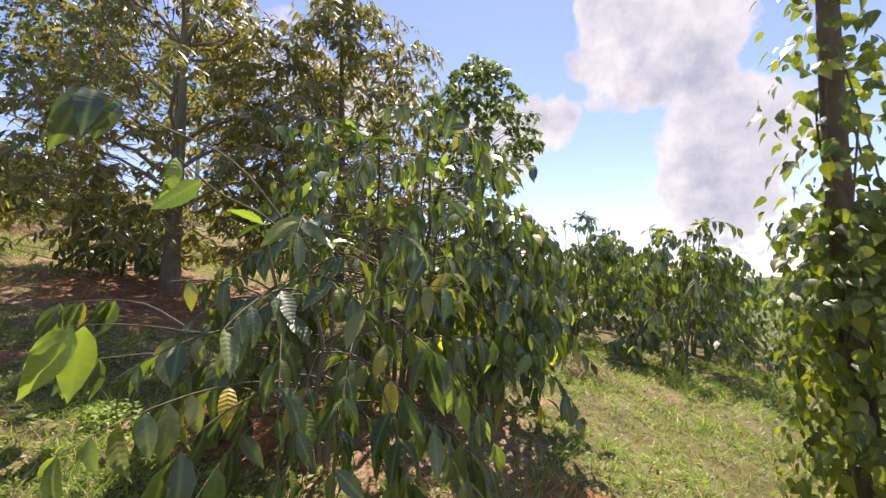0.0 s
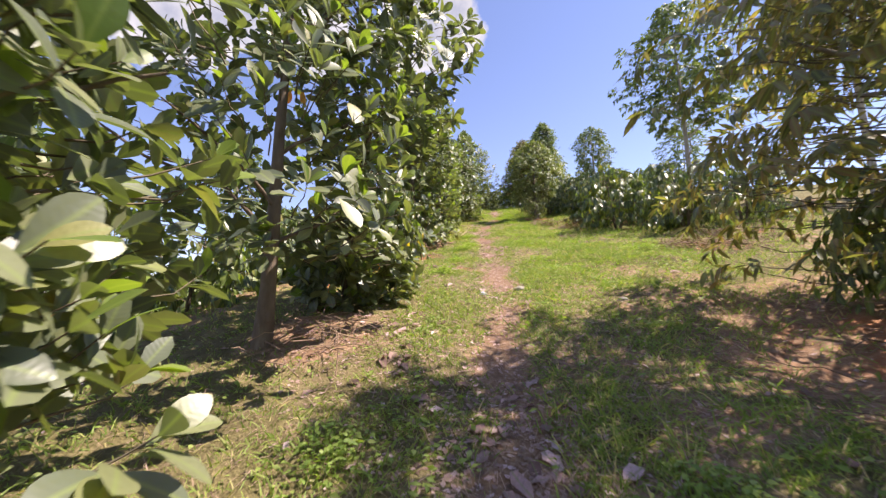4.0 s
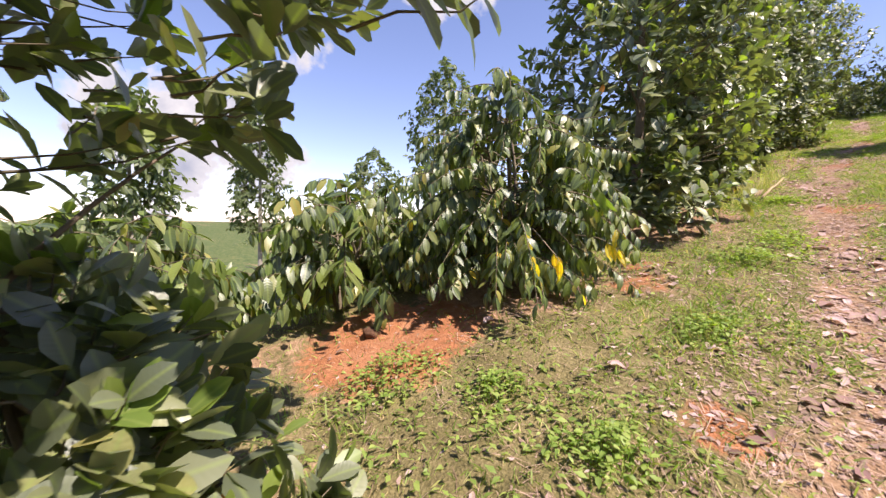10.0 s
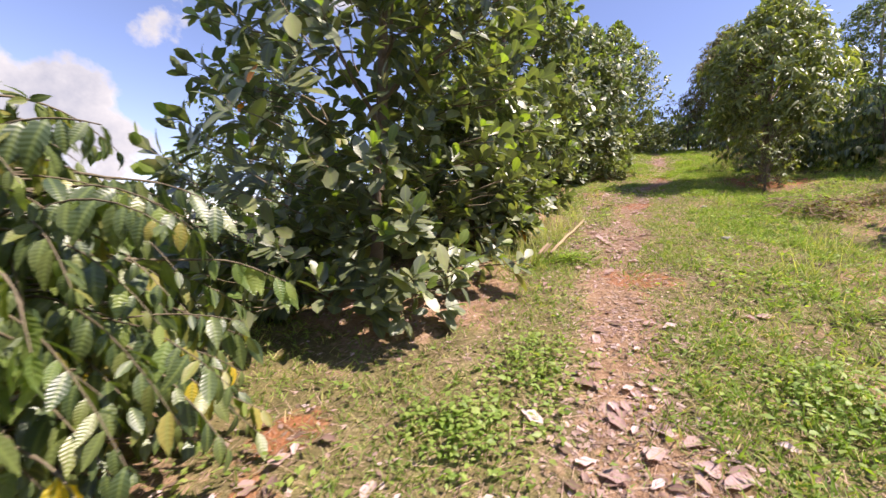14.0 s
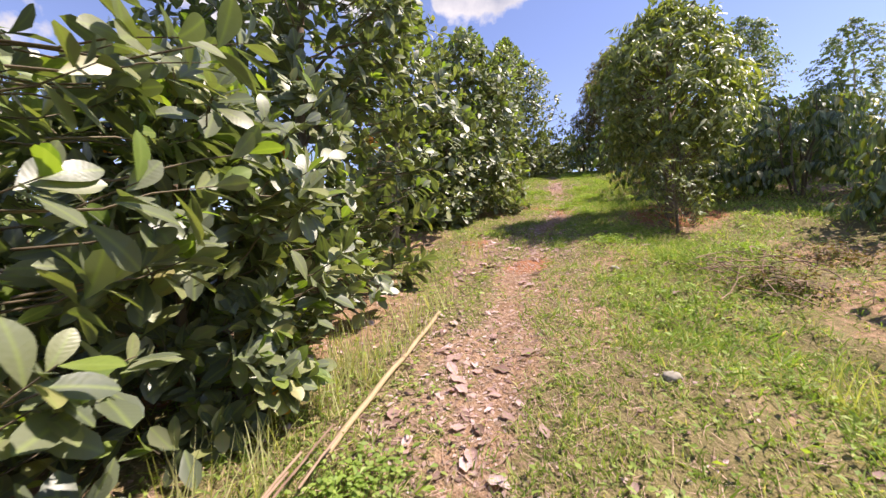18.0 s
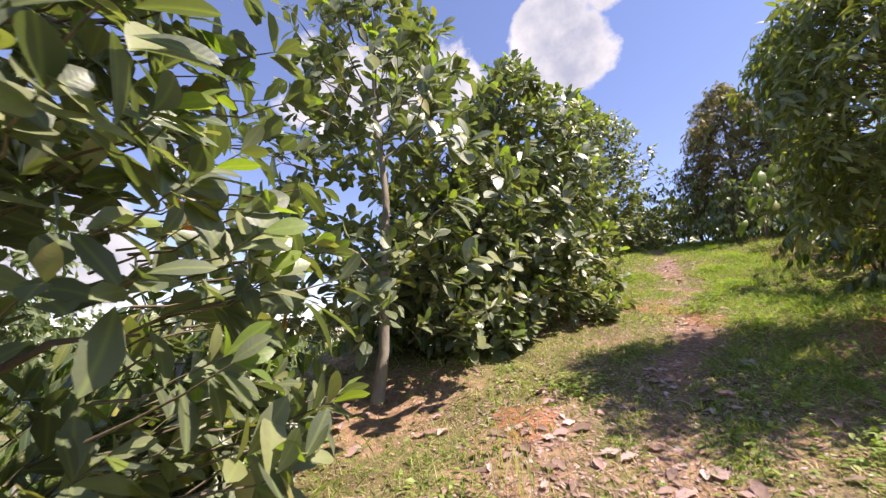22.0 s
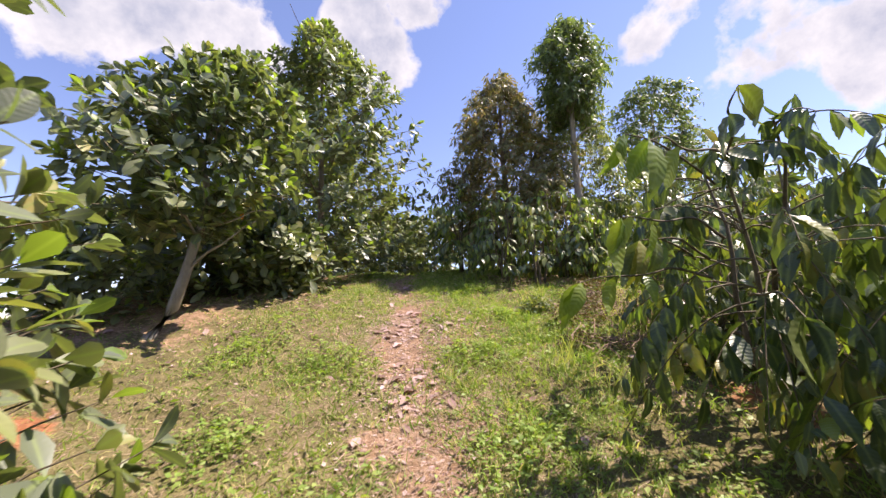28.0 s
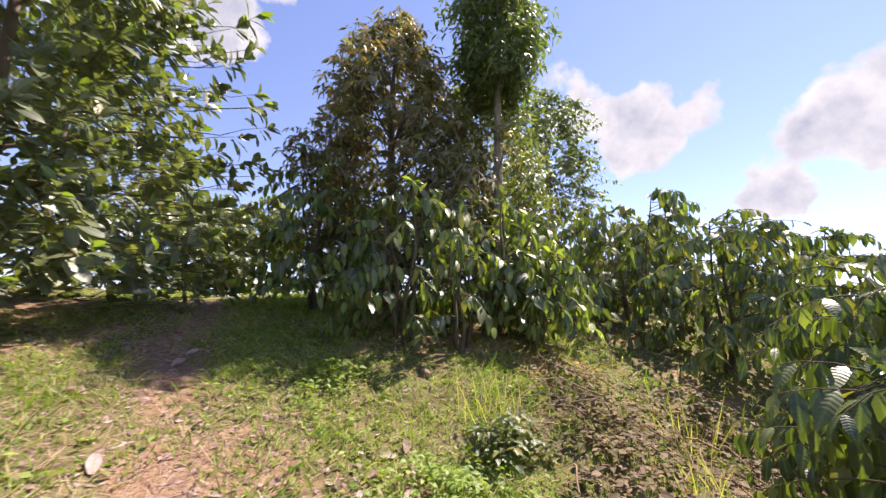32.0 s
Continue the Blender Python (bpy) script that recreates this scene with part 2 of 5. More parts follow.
HERB = leaf_material("weed_leaf", ((0.0, (0.085, 0.17, 0.022)), (0.6, (0.14, 0.25, 0.034)), (1.0, (0.20, 0.30, 0.06))), rough=0.55, through=0.27)
GRASS = leaf_material("grass_blade", ((0.0, (0.075, 0.15, 0.02)), (0.5, (0.12, 0.22, 0.03)), (0.78, (0.18, 0.27, 0.045)), (0.9, (0.27, 0.28, 0.09)), (1.0, (0.38, 0.34, 0.15))), rough=0.55, through=0.25, tint=(1.0, 1.2, 0.45), gloss=0.3, patch=(0.27, 0.29, 0.09))
DRY = leaf_material("dry_fallen_leaf", ((0.0, (0.11, 0.075, 0.048)), (0.3, (0.20, 0.155, 0.098)), (0.65, (0.30, 0.25, 0.165)), (0.9, (0.38, 0.345, 0.235)), (1.0, (0.46, 0.44, 0.31))), rough=0.75, through=0.08, tint=(1, 0.8, 0.5), veins=0.15, gloss=0.25)
DEADGRASS = leaf_material("dead_grass_stem", ((0.0, (0.15, 0.115, 0.06)), (0.5, (0.25, 0.205, 0.11)), (1.0, (0.36, 0.31, 0.18))), rough=0.7, through=0.05, gloss=0.2)
STRAW = leaf_material("straw_grass_blade", ((0.0, (0.20, 0.26, 0.08)), (1.0, (0.30, 0.36, 0.14))), rough=0.6, through=0.3, gloss=0.3)
GREYBARK = plain_material("mottled_grey_bark", ((0.25, (0.13, 0.105, 0.08)), (0.5, (0.27, 0.235, 0.19)), (0.8, (0.44, 0.40, 0.34))), 6.0, bump_scale=22.0, bump_depth=0.012, stretch=(1, 1, 0.45))
BARK = plain_material("grey_brown_bark", ((0.25, (0.07, 0.05, 0.035)), (0.55, (0.19, 0.145, 0.105)), (0.8, (0.34, 0.29, 0.23))), 5.0, bump_scale=24.0, bump_depth=0.012, stretch=(1, 1, 0.35))
TWIG = plain_material("thin_twig_bark", ((0.3, (0.085, 0.065, 0.04)), (0.7, (0.23, 0.19, 0.13))), 9.0, bump_scale=60.0, bump_depth=0.003, vary=0.3)
PALEBARK = plain_material("pale_smooth_bark", ((0.25, (0.20, 0.17, 0.13)), (0.55, (0.36, 0.33, 0.27)), (0.85, (0.50, 0.47, 0.40))), 4.0, bump_scale=18.0, bump_depth=0.006, stretch=(1, 1, 0.5))
CANE = plain_material("dry_cane", ((0.3, (0.30, 0.21, 0.11)), (0.7, (0.48, 0.38, 0.23))), 4.0, rough=0.6, bump_scale=50.0, bump_depth=0.002, stretch=(1, 1, 0.1))
DEADTWIG = plain_material("dead_twig", ((0.3, (0.17, 0.11, 0.075)), (0.7, (0.36, 0.25, 0.17))), 8.0, bump_scale=50.0, bump_depth=0.004, vary=0.4)
DRYWEED = leaf_material("dried_weed_leaf", ((0.0, (0.05, 0.035, 0.02)), (0.5, (0.10, 0.075, 0.04)), (1.0, (0.17, 0.14, 0.07))), rough=0.7, through=0.1, gloss=0.2)
CLOD = plain_material("dark_earth_clod", ((0.3, (0.07, 0.035, 0.022)), (0.7, (0.20, 0.10, 0.055))), 6.0, rough=0.95, bump_scale=25.0, bump_depth=0.02, vary=0.2)
WRAPPER = plain_material("white_plastic", ((0.3, (0.45, 0.47, 0.55)), (0.6, (0.78, 0.78, 0.80))), 12.0, rough=0.3, bump_scale=40.0, bump_depth=0.02)


def ground_material():
    m, nt, out = material("hillside_earth")
    tc = nt.nodes.new("ShaderNodeTexCoord")
    obj = tc.outputs["Object"]

    def noise_at(scale, detail=6.0, rough=0.6):
        n = node(nt, "ShaderNodeTexNoise", Scale=scale, Detail=detail, Roughness=rough)
        nt.links.new(obj, n.inputs["Vector"])
        return n.outputs[0]

    def layer(name):
        a = nt.nodes.new("ShaderNodeAttribute")
        a.attribute_name = name
        return a.outputs["Fac"]

    big, mid, fine, grit = noise_at(0.7), noise_at(3.5), noise_at(16.0), noise_at(70.0, 3.0)
    soil = ramp(nt, math_node(nt, "ADD", math_node(nt, "MULTIPLY", mid, 0.55), math_node(nt, "MULTIPLY", fine, 0.45)),
                ((0.3, (0.20, 0.070, 0.030)), (0.5, (0.36, 0.150, 0.070)), (0.7, (0.46, 0.235, 0.125))))
    litter = ramp(nt, math_node(nt, "ADD", math_node(nt, "MULTIPLY", fine, 0.6), math_node(nt, "MULTIPLY", grit, 0.4)),
                  ((0.28, (0.12, 0.066, 0.038)), (0.5, (0.30, 0.185, 0.112)), (0.72, (0.47, 0.345, 0.225))))
    turf = ramp(nt, math_node(nt, "ADD", math_node(nt, "MULTIPLY", mid, 0.5), math_node(nt, "MULTIPLY", grit, 0.5)),
                ((0.3, (0.07, 0.062, 0.026)), (0.5, (0.175, 0.145, 0.064)), (0.68, (0.31, 0.25, 0.13))))
    far = ramp(nt, big, ((0.35, (0.045, 0.075, 0.025)), (0.5, (0.085, 0.115, 0.038)), (0.65, (0.15, 0.15, 0.06))))
    bare = math_node(nt, "ADD", layer("bare"), math_node(nt, "MULTIPLY", math_node(nt, "SUBTRACT", fine, 0.5), 1.1))
    bare = ramp(nt, math_node(nt, "ADD", bare, math_node(nt, "MULTIPLY", math_node(nt, "SUBTRACT", mid, 0.5), 0.9)), ((0.40, 0.0), (0.62, 1.0)))
    red = ramp(nt, math_node(nt, "ADD", layer("red"), math_node(nt, "MULTIPLY", math_node(nt, "SUBTRACT", mid, 0.5), 1.2)), ((0.35, 0.0), (0.6, 1.0)))
    dirt = mix(nt, red, litter, soil)
    col = mix(nt, layer("away"), turf, far)
    col = mix(nt, bare, col, dirt)
    p = node(nt, "ShaderNodeBsdfPrincipled", Roughness=0.95)
    p.inputs["Specular IOR Level"].default_value = 0.15
    nt.links.new(col, p.inputs["Base Color"])
    bump = node(nt, "ShaderNodeBump", Strength=1.0, Distance=0.024)
    nt.links.new(math_node(nt, "ADD", fine, math_node(nt, "MULTIPLY", grit, 0.5)), bump.inputs["Height"])
    nt.links.new(bump.outputs[0], p.inputs["Normal"])
    nt.links.new(p.outputs[0], out.inputs[0])
    return m


EARTH = ground_material()

# ---- the lie of the land ----
RNG = np.random.default_rng(7)


def smooth(a, b, x):
    t = np.clip((np.asarray(x, float) - a) / (b - a), 0, 1)
    return t * t * (3 - 2 * t)


def trail_x(y):
    """Where the trodden trail runs."""
    y = np.asarray(y, float)
    return -0.22 + 0.28 * smooth(-1, 6, y) + 0.86 * smooth(12.0, 18.3, y) + 0.1 * np.sin(y * 0.55)


def eye_line(y):
    """Height of the climbing line of sight along the trail."""
    y = np.asarray(y, float) / 0.8
    c = np.clip(y, -6.0, 27.5)
    z = ((-4.516e-05 * c + 2.008e-03) * c + 0.2276) * c - 0.0303
    z = z + np.where(y < -6, (y + 6) * 0.16, 0) + np.where(y > 27.5, 0.7 * (1 - np.exp(-(y - 27.5) / 4.0)), 0)
    return 0.8 * z


def bumps(x, y):
    return 0.035 * np.sin(1.9 * x + 0.7 * y) * np.cos(1.3 * y - 0.4 * x) + 0.02 * np.sin(4.1 * x - 2.2 * y + 1) + 0.015 * np.cos(5.3 * y + 2.7 * x) + 0.02 * np.sin(11 * x + 2 * np.sin(7 * y)) * np.sin(9 * y + 1.5 * np.cos(8 * x))


def land(x, y):
    x, y = np.asarray(x, float), np.asarray(y, float)
    yy = np.clip(y, -26, 60)
    z = eye_line(yy) - 1.24
    off = x - trail_x(y)
    z = z + bumps(x, y) * smooth(0.1, 1.2, abs(off)) - 0.03 * np.exp(-(off / 0.28) ** 2)
    z = z + 0.28 * smooth(16.8, 21.5, y)
    left = np.clip(-x - 2.7, 0, None)
    z = z - np.where(left < 50, 0.36 * left, 18.0) * smooth(0, 3, left)
    right = np.clip(x - 1.2, 0, None)
    z = z + 0.03 * np.clip(right, 0, 12)
    away = np.hypot(x, y - 8)
    hills = smooth(90, 420, away) * (9 + 14 * np.sin(0.9 * np.arctan2(x, y) + 1.2) ** 2 + 5 * np.sin(0.011 * x + 2) * np.cos(0.013 * y))
    base = smooth(40, 120, away)
    return z * (1 - base) + base * np.minimum(z, -5.0) + hills


def near_any(x, y, spots):
    out = np.zeros_like(x)
    for sx, sy, r, w in spots:
        out = np.maximum(out, w * np.exp(-(((x - sx) ** 2 + (y - sy) ** 2) / r ** 2) ** 2))
    return out


# bare ground under the trees, and red earth: x, y, radius, weight
SHADED = [(3.0, 1.4, 2.1, 0.95), (2.1, -2.9, 1.2, 0.8), (-1.7, -0.6, 0.8, 0.5), (-1.6, 2.0, 0.7, 0.75), (-1.8, 3.3, 0.7, 0.45), (-2.2, 5.9, 0.9, 0.9), (-1.6, 8.3, 1.0, 0.9),
          (-1.7, 10.9, 1.1, 0.75), (-1.9, 13.4, 1.0, 0.75), (-0.5, 12.9, 0.5, 0.7), (-0.35, 12.2, 0.35, 0.6), (-0.3, 10.4, 0.4, 0.6), (-0.35, 9.6, 0.4, 0.5), (0.46, 14.6, 0.22, 0.8), (0.52, 15.2, 0.2, 0.85), (0.58, 15.9, 0.2, 0.9), (0.62, 16.6, 0.19, 0.85), (0.66, 17.4, 0.19, 0.8), (0.76, 18.2, 0.2, 0.8), (0.9, 19.0, 0.22, 0.7), (0.15, 7.0, 0.35, 0.8), (2.7, 11.0, 0.8, 0.6), (2.5, 9.8, 0.6, 0.55), (2.9, 12.3, 0.6, 0.6), (-1.0, 15.7, 0.8, 0.75), (2.2, 14.5, 1.0, 0.9), (-2.0, 19.8, 1.3, 0.6), (3.2, 21.8, 1.3, 0.9), (-0.9, 22.5, 1.2, 0.9), (3.9, 18.6, 1.2, 0.45)]
REDDISH = [(-2.4, 4.75, 0.75, 1.0), (-1.15, 6.2, 0.3, 0.65), (-1.9, -0.9, 0.7, 0.9), (1.3, -2.0, 0.6, 0.8), (2.7, 0.8, 1.5, 0.5), (-2.75, 10.1, 0.65, 1.0), (-2.1, 9.75, 0.3, 0.8), (0.25, 16.3, 0.45, 0.6),
           (0.15, 9.0, 0.35, 0.7), (0.15, 12.3, 0.35, 0.7), (-0.6, 13.2, 0.25, 0.8), (0.82, -0.3, 0.4, 0.7), (-1.3, -0.5, 0.5, 0.9), (0.58, 16.1, 0.3, 0.9), (0.78, 15.6, 0.3, 0.8), (-0.46, 4.8, 0.2, 0.8), (-1.3, 6.7, 0.25, 0.75), (2.3, 14.6, 0.8, 0.8), (3.0, 17.4, 0.4, 0.6), (-1.5, 17.6, 0.4, 0.9), (4.0, 10.6, 0.9, 0.7), (3.7, 5.7, 0.8, 0.6), (4.6, 6.5, 0.7, 0.5), (3.4, 20.2, 0.5, 0.6), (-2.0, -1.6, 0.6, 0.9), (1.75, -4.1, 0.45, 0.8)]


def patchy(x, y):
    """Slow variation, about 0 to 1, with which the trail comes and goes."""
    s = np.sin(1.7 * y + 0.9 * np.sin(2.3 * x)) + np.sin(3.1 * y - 2.1 * x + 1.3) + 0.8 * np.sin(5.3 * y + 4.7 * x + 0.4) + 0.7 * np.sin(9.1 * x - 6.7 * y)
    return np.clip(0.5 + s / 5.0, 0, 1)


def bareness(x, y):
    off = np.abs(x - trail_x(y) - 0.06 * np.sin(2.6 * y))
    pz = patchy(x, y)
    rut = (0.55 + 0.45 * pz) * np.exp(-(off / 0.21) ** 2) * 0.92 + (0.02 + 0.75 * pz) * np.exp(-(off / 0.55) ** 2) * 0.45
    side = np.abs(x - trail_x(y) + 0.62 - 0.05 * np.sin(3.1 * y))
    rut = np.maximum(rut, 0.85 * (0.45 + 0.55 * pz) * np.exp(-(side / 0.2) ** 2) * smooth(10.8, 11.6, y) * (1 - smooth(13.6, 14.6, y)))
    worn = 0.55 * smooth(0.64, 0.88, patchy(y * 0.55 + 3, x * 0.8))
    return np.maximum(np.maximum(np.maximum(rut, worn), near_any(x, y, SHADED)), 0.9 * near_any(x, y, REDDISH))


def make_ground():
    def axis(lo, hi, step, reach):
        core = np.arange(lo, hi + step / 2, step)
        grow, d, p = [], step, 0.0
        while p < reach:
            d *= 1.16
            p += d
            grow.append(p)
        grow = np.array(grow)
        return np.concatenate([(lo - grow)[::-1], core, hi + grow])
    xs, ys = axis(-4.0, 5.0, 0.09, 1500), axis(-6.0, 25.0, 0.10, 1500)
    X, Y = np.meshgrid(xs, ys)
    Z = land(X, Y)
    nx, ny = len(xs), len(ys)
    v = np.stack([X.ravel(), Y.ravel(), Z.ravel()], 1)
    i = (np.arange(ny - 1)[:, None] * nx + np.arange(nx - 1)[None]).ravel()
    f = np.stack([i, i + 1, i + 1 + nx, i + nx], 1)
    me = bpy.data.meshes.new("ground")
    me.from_pydata(v.tolist(), [], f.tolist())
    me.polygons.foreach_set("use_smooth", np.ones(len(f), bool))
    for name, val in (("bare", bareness(X, Y)), ("red", near_any(X, Y, REDDISH)), ("away", smooth(8, 40, np.hypot(X, Y - 9)))):
        a = me.attributes.new(name, "FLOAT", "POINT")
        a.data.foreach_set("value", np.ascontiguousarray(val.ravel(), np.float32))
    me.materials.append(EARTH)
    tagged(new("ground", me), "grassy red-earth hillside with a trodden leaf-strewn trail", "ground", kind="structure")


make_ground()

# ---- meshes for leaves, twigs and blades ----


def mesh_of(name, V, T, mat, UV=None):
    V, T = np.asarray(V, np.float32), np.asarray(T, np.int32)
    me = bpy.data.meshes.new(name)
    me.vertices.add(len(V))
    me.vertices.foreach_set("co", V.ravel())
    me.loops.add(T.size)
    me.loops.foreach_set("vertex_index", T.ravel())
    me.polygons.add(len(T))
    me.polygons.foreach_set("loop_start", np.arange(len(T), dtype=np.int32) * T.shape[1])
    me.update(calc_edges=True)
    me.polygons.foreach_set("use_smooth", np.ones(len(T), bool))
    if UV is not None:
        uv = me.uv_layers.new(name="UVMap")
        uv.data.foreach_set("uv", np.asarray(UV, np.float32)[T.ravel()].ravel())
    me.materials.append(mat)
    return me


def leaf_template(sections, fold=0.10, droop=0.25, wave=0.0, tip=1.0):
    """A blade one long along +y. Sections: way along, half width. Returns vertices, triangles and UV."""
    V, UV, T = [], [], []

    def put(x, y, z, u):
        V.append((x, y - 0.12 * droop * y * y, z - droop * y * y))
        UV.append((u, y))
        return len(V) - 1
    last = (put(0, 0, 0, 0.5),) * 3
    for k, (y, w) in enumerate(sections):
        lift = fold * w / 0.25 * 0.25 + (wave if k % 2 else -wave)
        row = (put(-w, y, lift, 0.5 - w), put(0, y, 0, 0.5), put(w, y, lift, 0.5 + w))
        for a, b in ((0, 1), (1, 2)):
            if last[a] == last[b]:
                T.append((last[a], row[b], row[a]))
            else:
                T += [(last[a], last[b], row[b]), (last[a], row[b], row[a])]
        last = row
    end = put(0, tip, 0, 0.5)
    T += [(last[0], last[1], end), (last[1], last[2], end)]
    return np.array(V), np.array(T), np.array(UV)


JACK_SHAPES = [leaf_template(((0.22, 0.12), (0.55, 0.245), (0.84, 0.17)), f, d) for f, d in ((0.16, 0.10), (0.10, 0.28), (0.26, 0.18))]
JACK_FINE_SHAPES = [leaf_template(((0.05, 0.025), (0.18, 0.10), (0.34, 0.18), (0.5, 0.232), (0.64, 0.246), (0.78, 0.215), (0.90, 0.135), (0.965, 0.06)), f, d) for f, d in ((0.16, 0.10), (0.10, 0.28), (0.26, 0.18))]
COFFEE_SHAPES = [leaf_template(((0.08, 0.06), (0.20, 0.14), (0.32, 0.175), (0.44, 0.195), (0.56, 0.185), (0.68, 0.155), (0.80, 0.105), (0.91, 0.045)), f, d, w) for f, d, w in ((0.14, 0.35, 0.011), (0.08, 0.6, 0.014), (0.24, 0.15, 0.012), (0.30, 0.45, 0.016))]
COFFEE_FAR_SHAPES = [leaf_template(((0.28, 0.18), (0.68, 0.17)), f, d) for f, d in ((0.14, 0.4), (0.2, 0.25))]
NARROW_SHAPES = [leaf_template(((0.3, 0.115), (0.65, 0.11)), f, d) for f, d in ((0.2, 0.15), (0.3, 0.4))]
HEART_SHAPES = [leaf_template(((0.04, 0.20), (0.22, 0.36), (0.50, 0.30), (0.80, 0.12)), f, d) for f, d in ((0.14, 0.2), (0.2, 0.4))]
WEED_SHAPES = [leaf_template(((0.3, 0.26), (0.65, 0.24)), f, d) for f, d in ((0.15, 0.2), (0.25, 0.45))]
SMALL_SHAPES = [leaf_template(((0.45, 0.24),), 0.2, 0.2)]
CURLED_SHAPES = [leaf_template(((0.12, 0.10), (0.4, 0.23), (0.7, 0.24), (0.9, 0.13)), f, d, w) for f, d, w in ((0.3, -0.06, 0.05), (0.5, 0.16, 0.03), (-0.3, 0.16, 0.04), (0.2, -0.2, 0.06), (0.75, 0.05, 0.05))]


SCRAP_SHAPES = [leaf_template(((0.4 + w * 8, 0.26),), f, d, w) for f, d, w in ((0.15, -0.06, 0.02), (0.25, 0.12, 0.02), (-0.15, 0.12, 0.02), (0.08, -0.2, 0.03))]


def unit(a):
    return a / np.maximum(np.linalg.norm(a, axis=-1, keepdims=True), 1e-9)


def frames_of(D, N):
    """Axes for leaves that point along D and face N."""
    y = unit(D)
    x = unit(np.cross(y, N))
    return np.stack([x, y, np.cross(x, y)], -1)


def spread(shapes, P, D, N, L):
    """Joins many copies of the shapes into vertices, triangles and UV."""
    P, L = np.asarray(P, float), np.asarray(L, float)
    R = frames_of(np.asarray(D, float), np.asarray(N, float))
    vs, ts, us, n0 = [], [], [], 0
    for k, (V, T, U) in enumerate(shapes):
        s = slice(k, None, len(shapes))
        m = len(P[s])
        if not m:
            continue
        W = P[s][:, None] + L[s][:, None, None] * np.einsum("mij,kj->mki", R[s], V)
        vs.append(W.reshape(-1, 3))
        ts.append((T[None] + (np.arange(m) * len(V))[:, None, None]).reshape(-1, 3) + n0)
        us.append(np.tile(U, (m, 1)))
        n0 += m * len(V)
    return np.concatenate(vs), np.concatenate(ts), np.concatenate(us)


def tubes(lines, sides=5):
    """Tapered round stems. Lines: points (n, 3) and radii (n)."""
    vs, ts, n0 = [], [], 0
    ring = np.arange(sides) * 2 * np.pi / sides
    for pts, rad in lines:
        pts, rad = np.asarray(pts, float), np.asarray(rad, float)
        way = unit(np.gradient(pts, axis=0))
        ref = np.where(np.abs(way[:, 2:]) > 0.9, np.array([[1.0, 0, 0]]), np.array([[0, 0, 1.0]]))
        a = unit(np.cross(way, ref))
        b = np.cross(way, a)
        V = pts[:, None] + rad[:, None, None] * (a[:, None] * np.cos(ring)[None, :, None] + b[:, None] * np.sin(ring)[None, :, None])
        n = len(pts)
        i = (np.arange(n - 1)[:, None] * sides + np.arange(sides)[None]).ravel()
        j = (np.arange(n - 1)[:, None] * sides + (np.arange(sides)[None] + 1) % sides).ravel()
        vs.append(V.reshape(-1, 3))
        ts.append(np.concatenate([np.stack([i, j, j + sides], 1), np.stack([i, j + sides, i + sides], 1)]) + n0)
        n0 += n * sides
    return np.concatenate(vs), np.concatenate(ts)


def curve(a, b, sag, n, rng, wob=0.04):
    """A bent line from a to b that bows by sag."""
    t = np.linspace(0, 1, n)[:, None]
    a, b = np.asarray(a, float), np.asarray(b, float)
    p = a + (b - a) * t + np.array([0, 0, 1.0]) * sag * 4 * t * (1 - t)
    k = np.sin(np.pi * t) * wob * np.linalg.norm(b - a)
    return p + k * np.sin(t * 7 + rng.uniform(0, 6, 3))


def part(name, me, parent, label="", kind=""):
    ob = new(name, me)
    ob.parent = parent
    return tagged(ob, label, kind=kind)


def stem_part(name, lines, mat, parent, sides=7, label=""):
    V, T = tubes(lines, sides)
    return part(name, mesh_of(name, V, T, mat), parent, label)


def rooted(name, x, y, label, category, group="", sink=0.03):
    ob = new(name)
    ob.empty_display_size = 0.2
    ob.location = (x, y, float(land(x, y)) - sink)
    return tagged(ob, label, category, group)


SHARED = {}


def single_leaves(parent, shapes, key, mat, P, D, N, L, name="leaf"):
    """Leaves as objects of their own, on shared blades."""
    R = frames_of(np.asarray(D, float), np.asarray(N, float))
    for k in range(len(P)):
        s = k % len(shapes)
        if (key, s) not in SHARED:
            V, T, U = shapes[s]
            SHARED[key, s] = mesh_of(name, V, T, mat, U)
        ob = new(name, SHARED[key, s])
        ob.parent = parent
        M = Matrix([[*(R[k][i] * L[k]), P[k][i]] for i in range(3)] + [[0, 0, 0, 1]])
        ob.matrix_basis = M


def foliage(parent, shapes, key, mat, P, D, N, L, singles, name="leaves", clear=0.6, head=9.0):
    """The leaves of one plant: those next to the trail singly, the rest joined. Keeps the trail free."""
    base = np.array(parent.location)
    W = P + base
    off = np.abs(W[:, 0] - trail_x(W[:, 1]))
    free = ((off > clear) | (W[:, 1] > 20) | (W[:, 2] - land(W[:, 0], W[:, 1]) > head)) & (W[:, 2] > land(W[:, 0], W[:, 1]) + 0.04)
    P, D, N, L, off = P[free], D[free], N[free], L[free], off[free]
    order = np.argsort(off, kind="stable")
    a, b = order[:singles], order[singles:]
    if len(a):
        single_leaves(parent, JACK_FINE_SHAPES if shapes is JACK_SHAPES else shapes, key, mat, P[a], D[a], N[a], L[a])
    if len(b):
        part(name, mesh_of(name, *spread(shapes, P[b], D[b], N[b], L[b])[:2], mat, spread(shapes, P[b], D[b], N[b], L[b])[2]), parent, kind="stuff")


def around(rng, n):
    a = rng.uniform(0, 2 * np.pi, n)
    return np.stack([np.cos(a), np.sin(a), np.zeros(n)], 1)


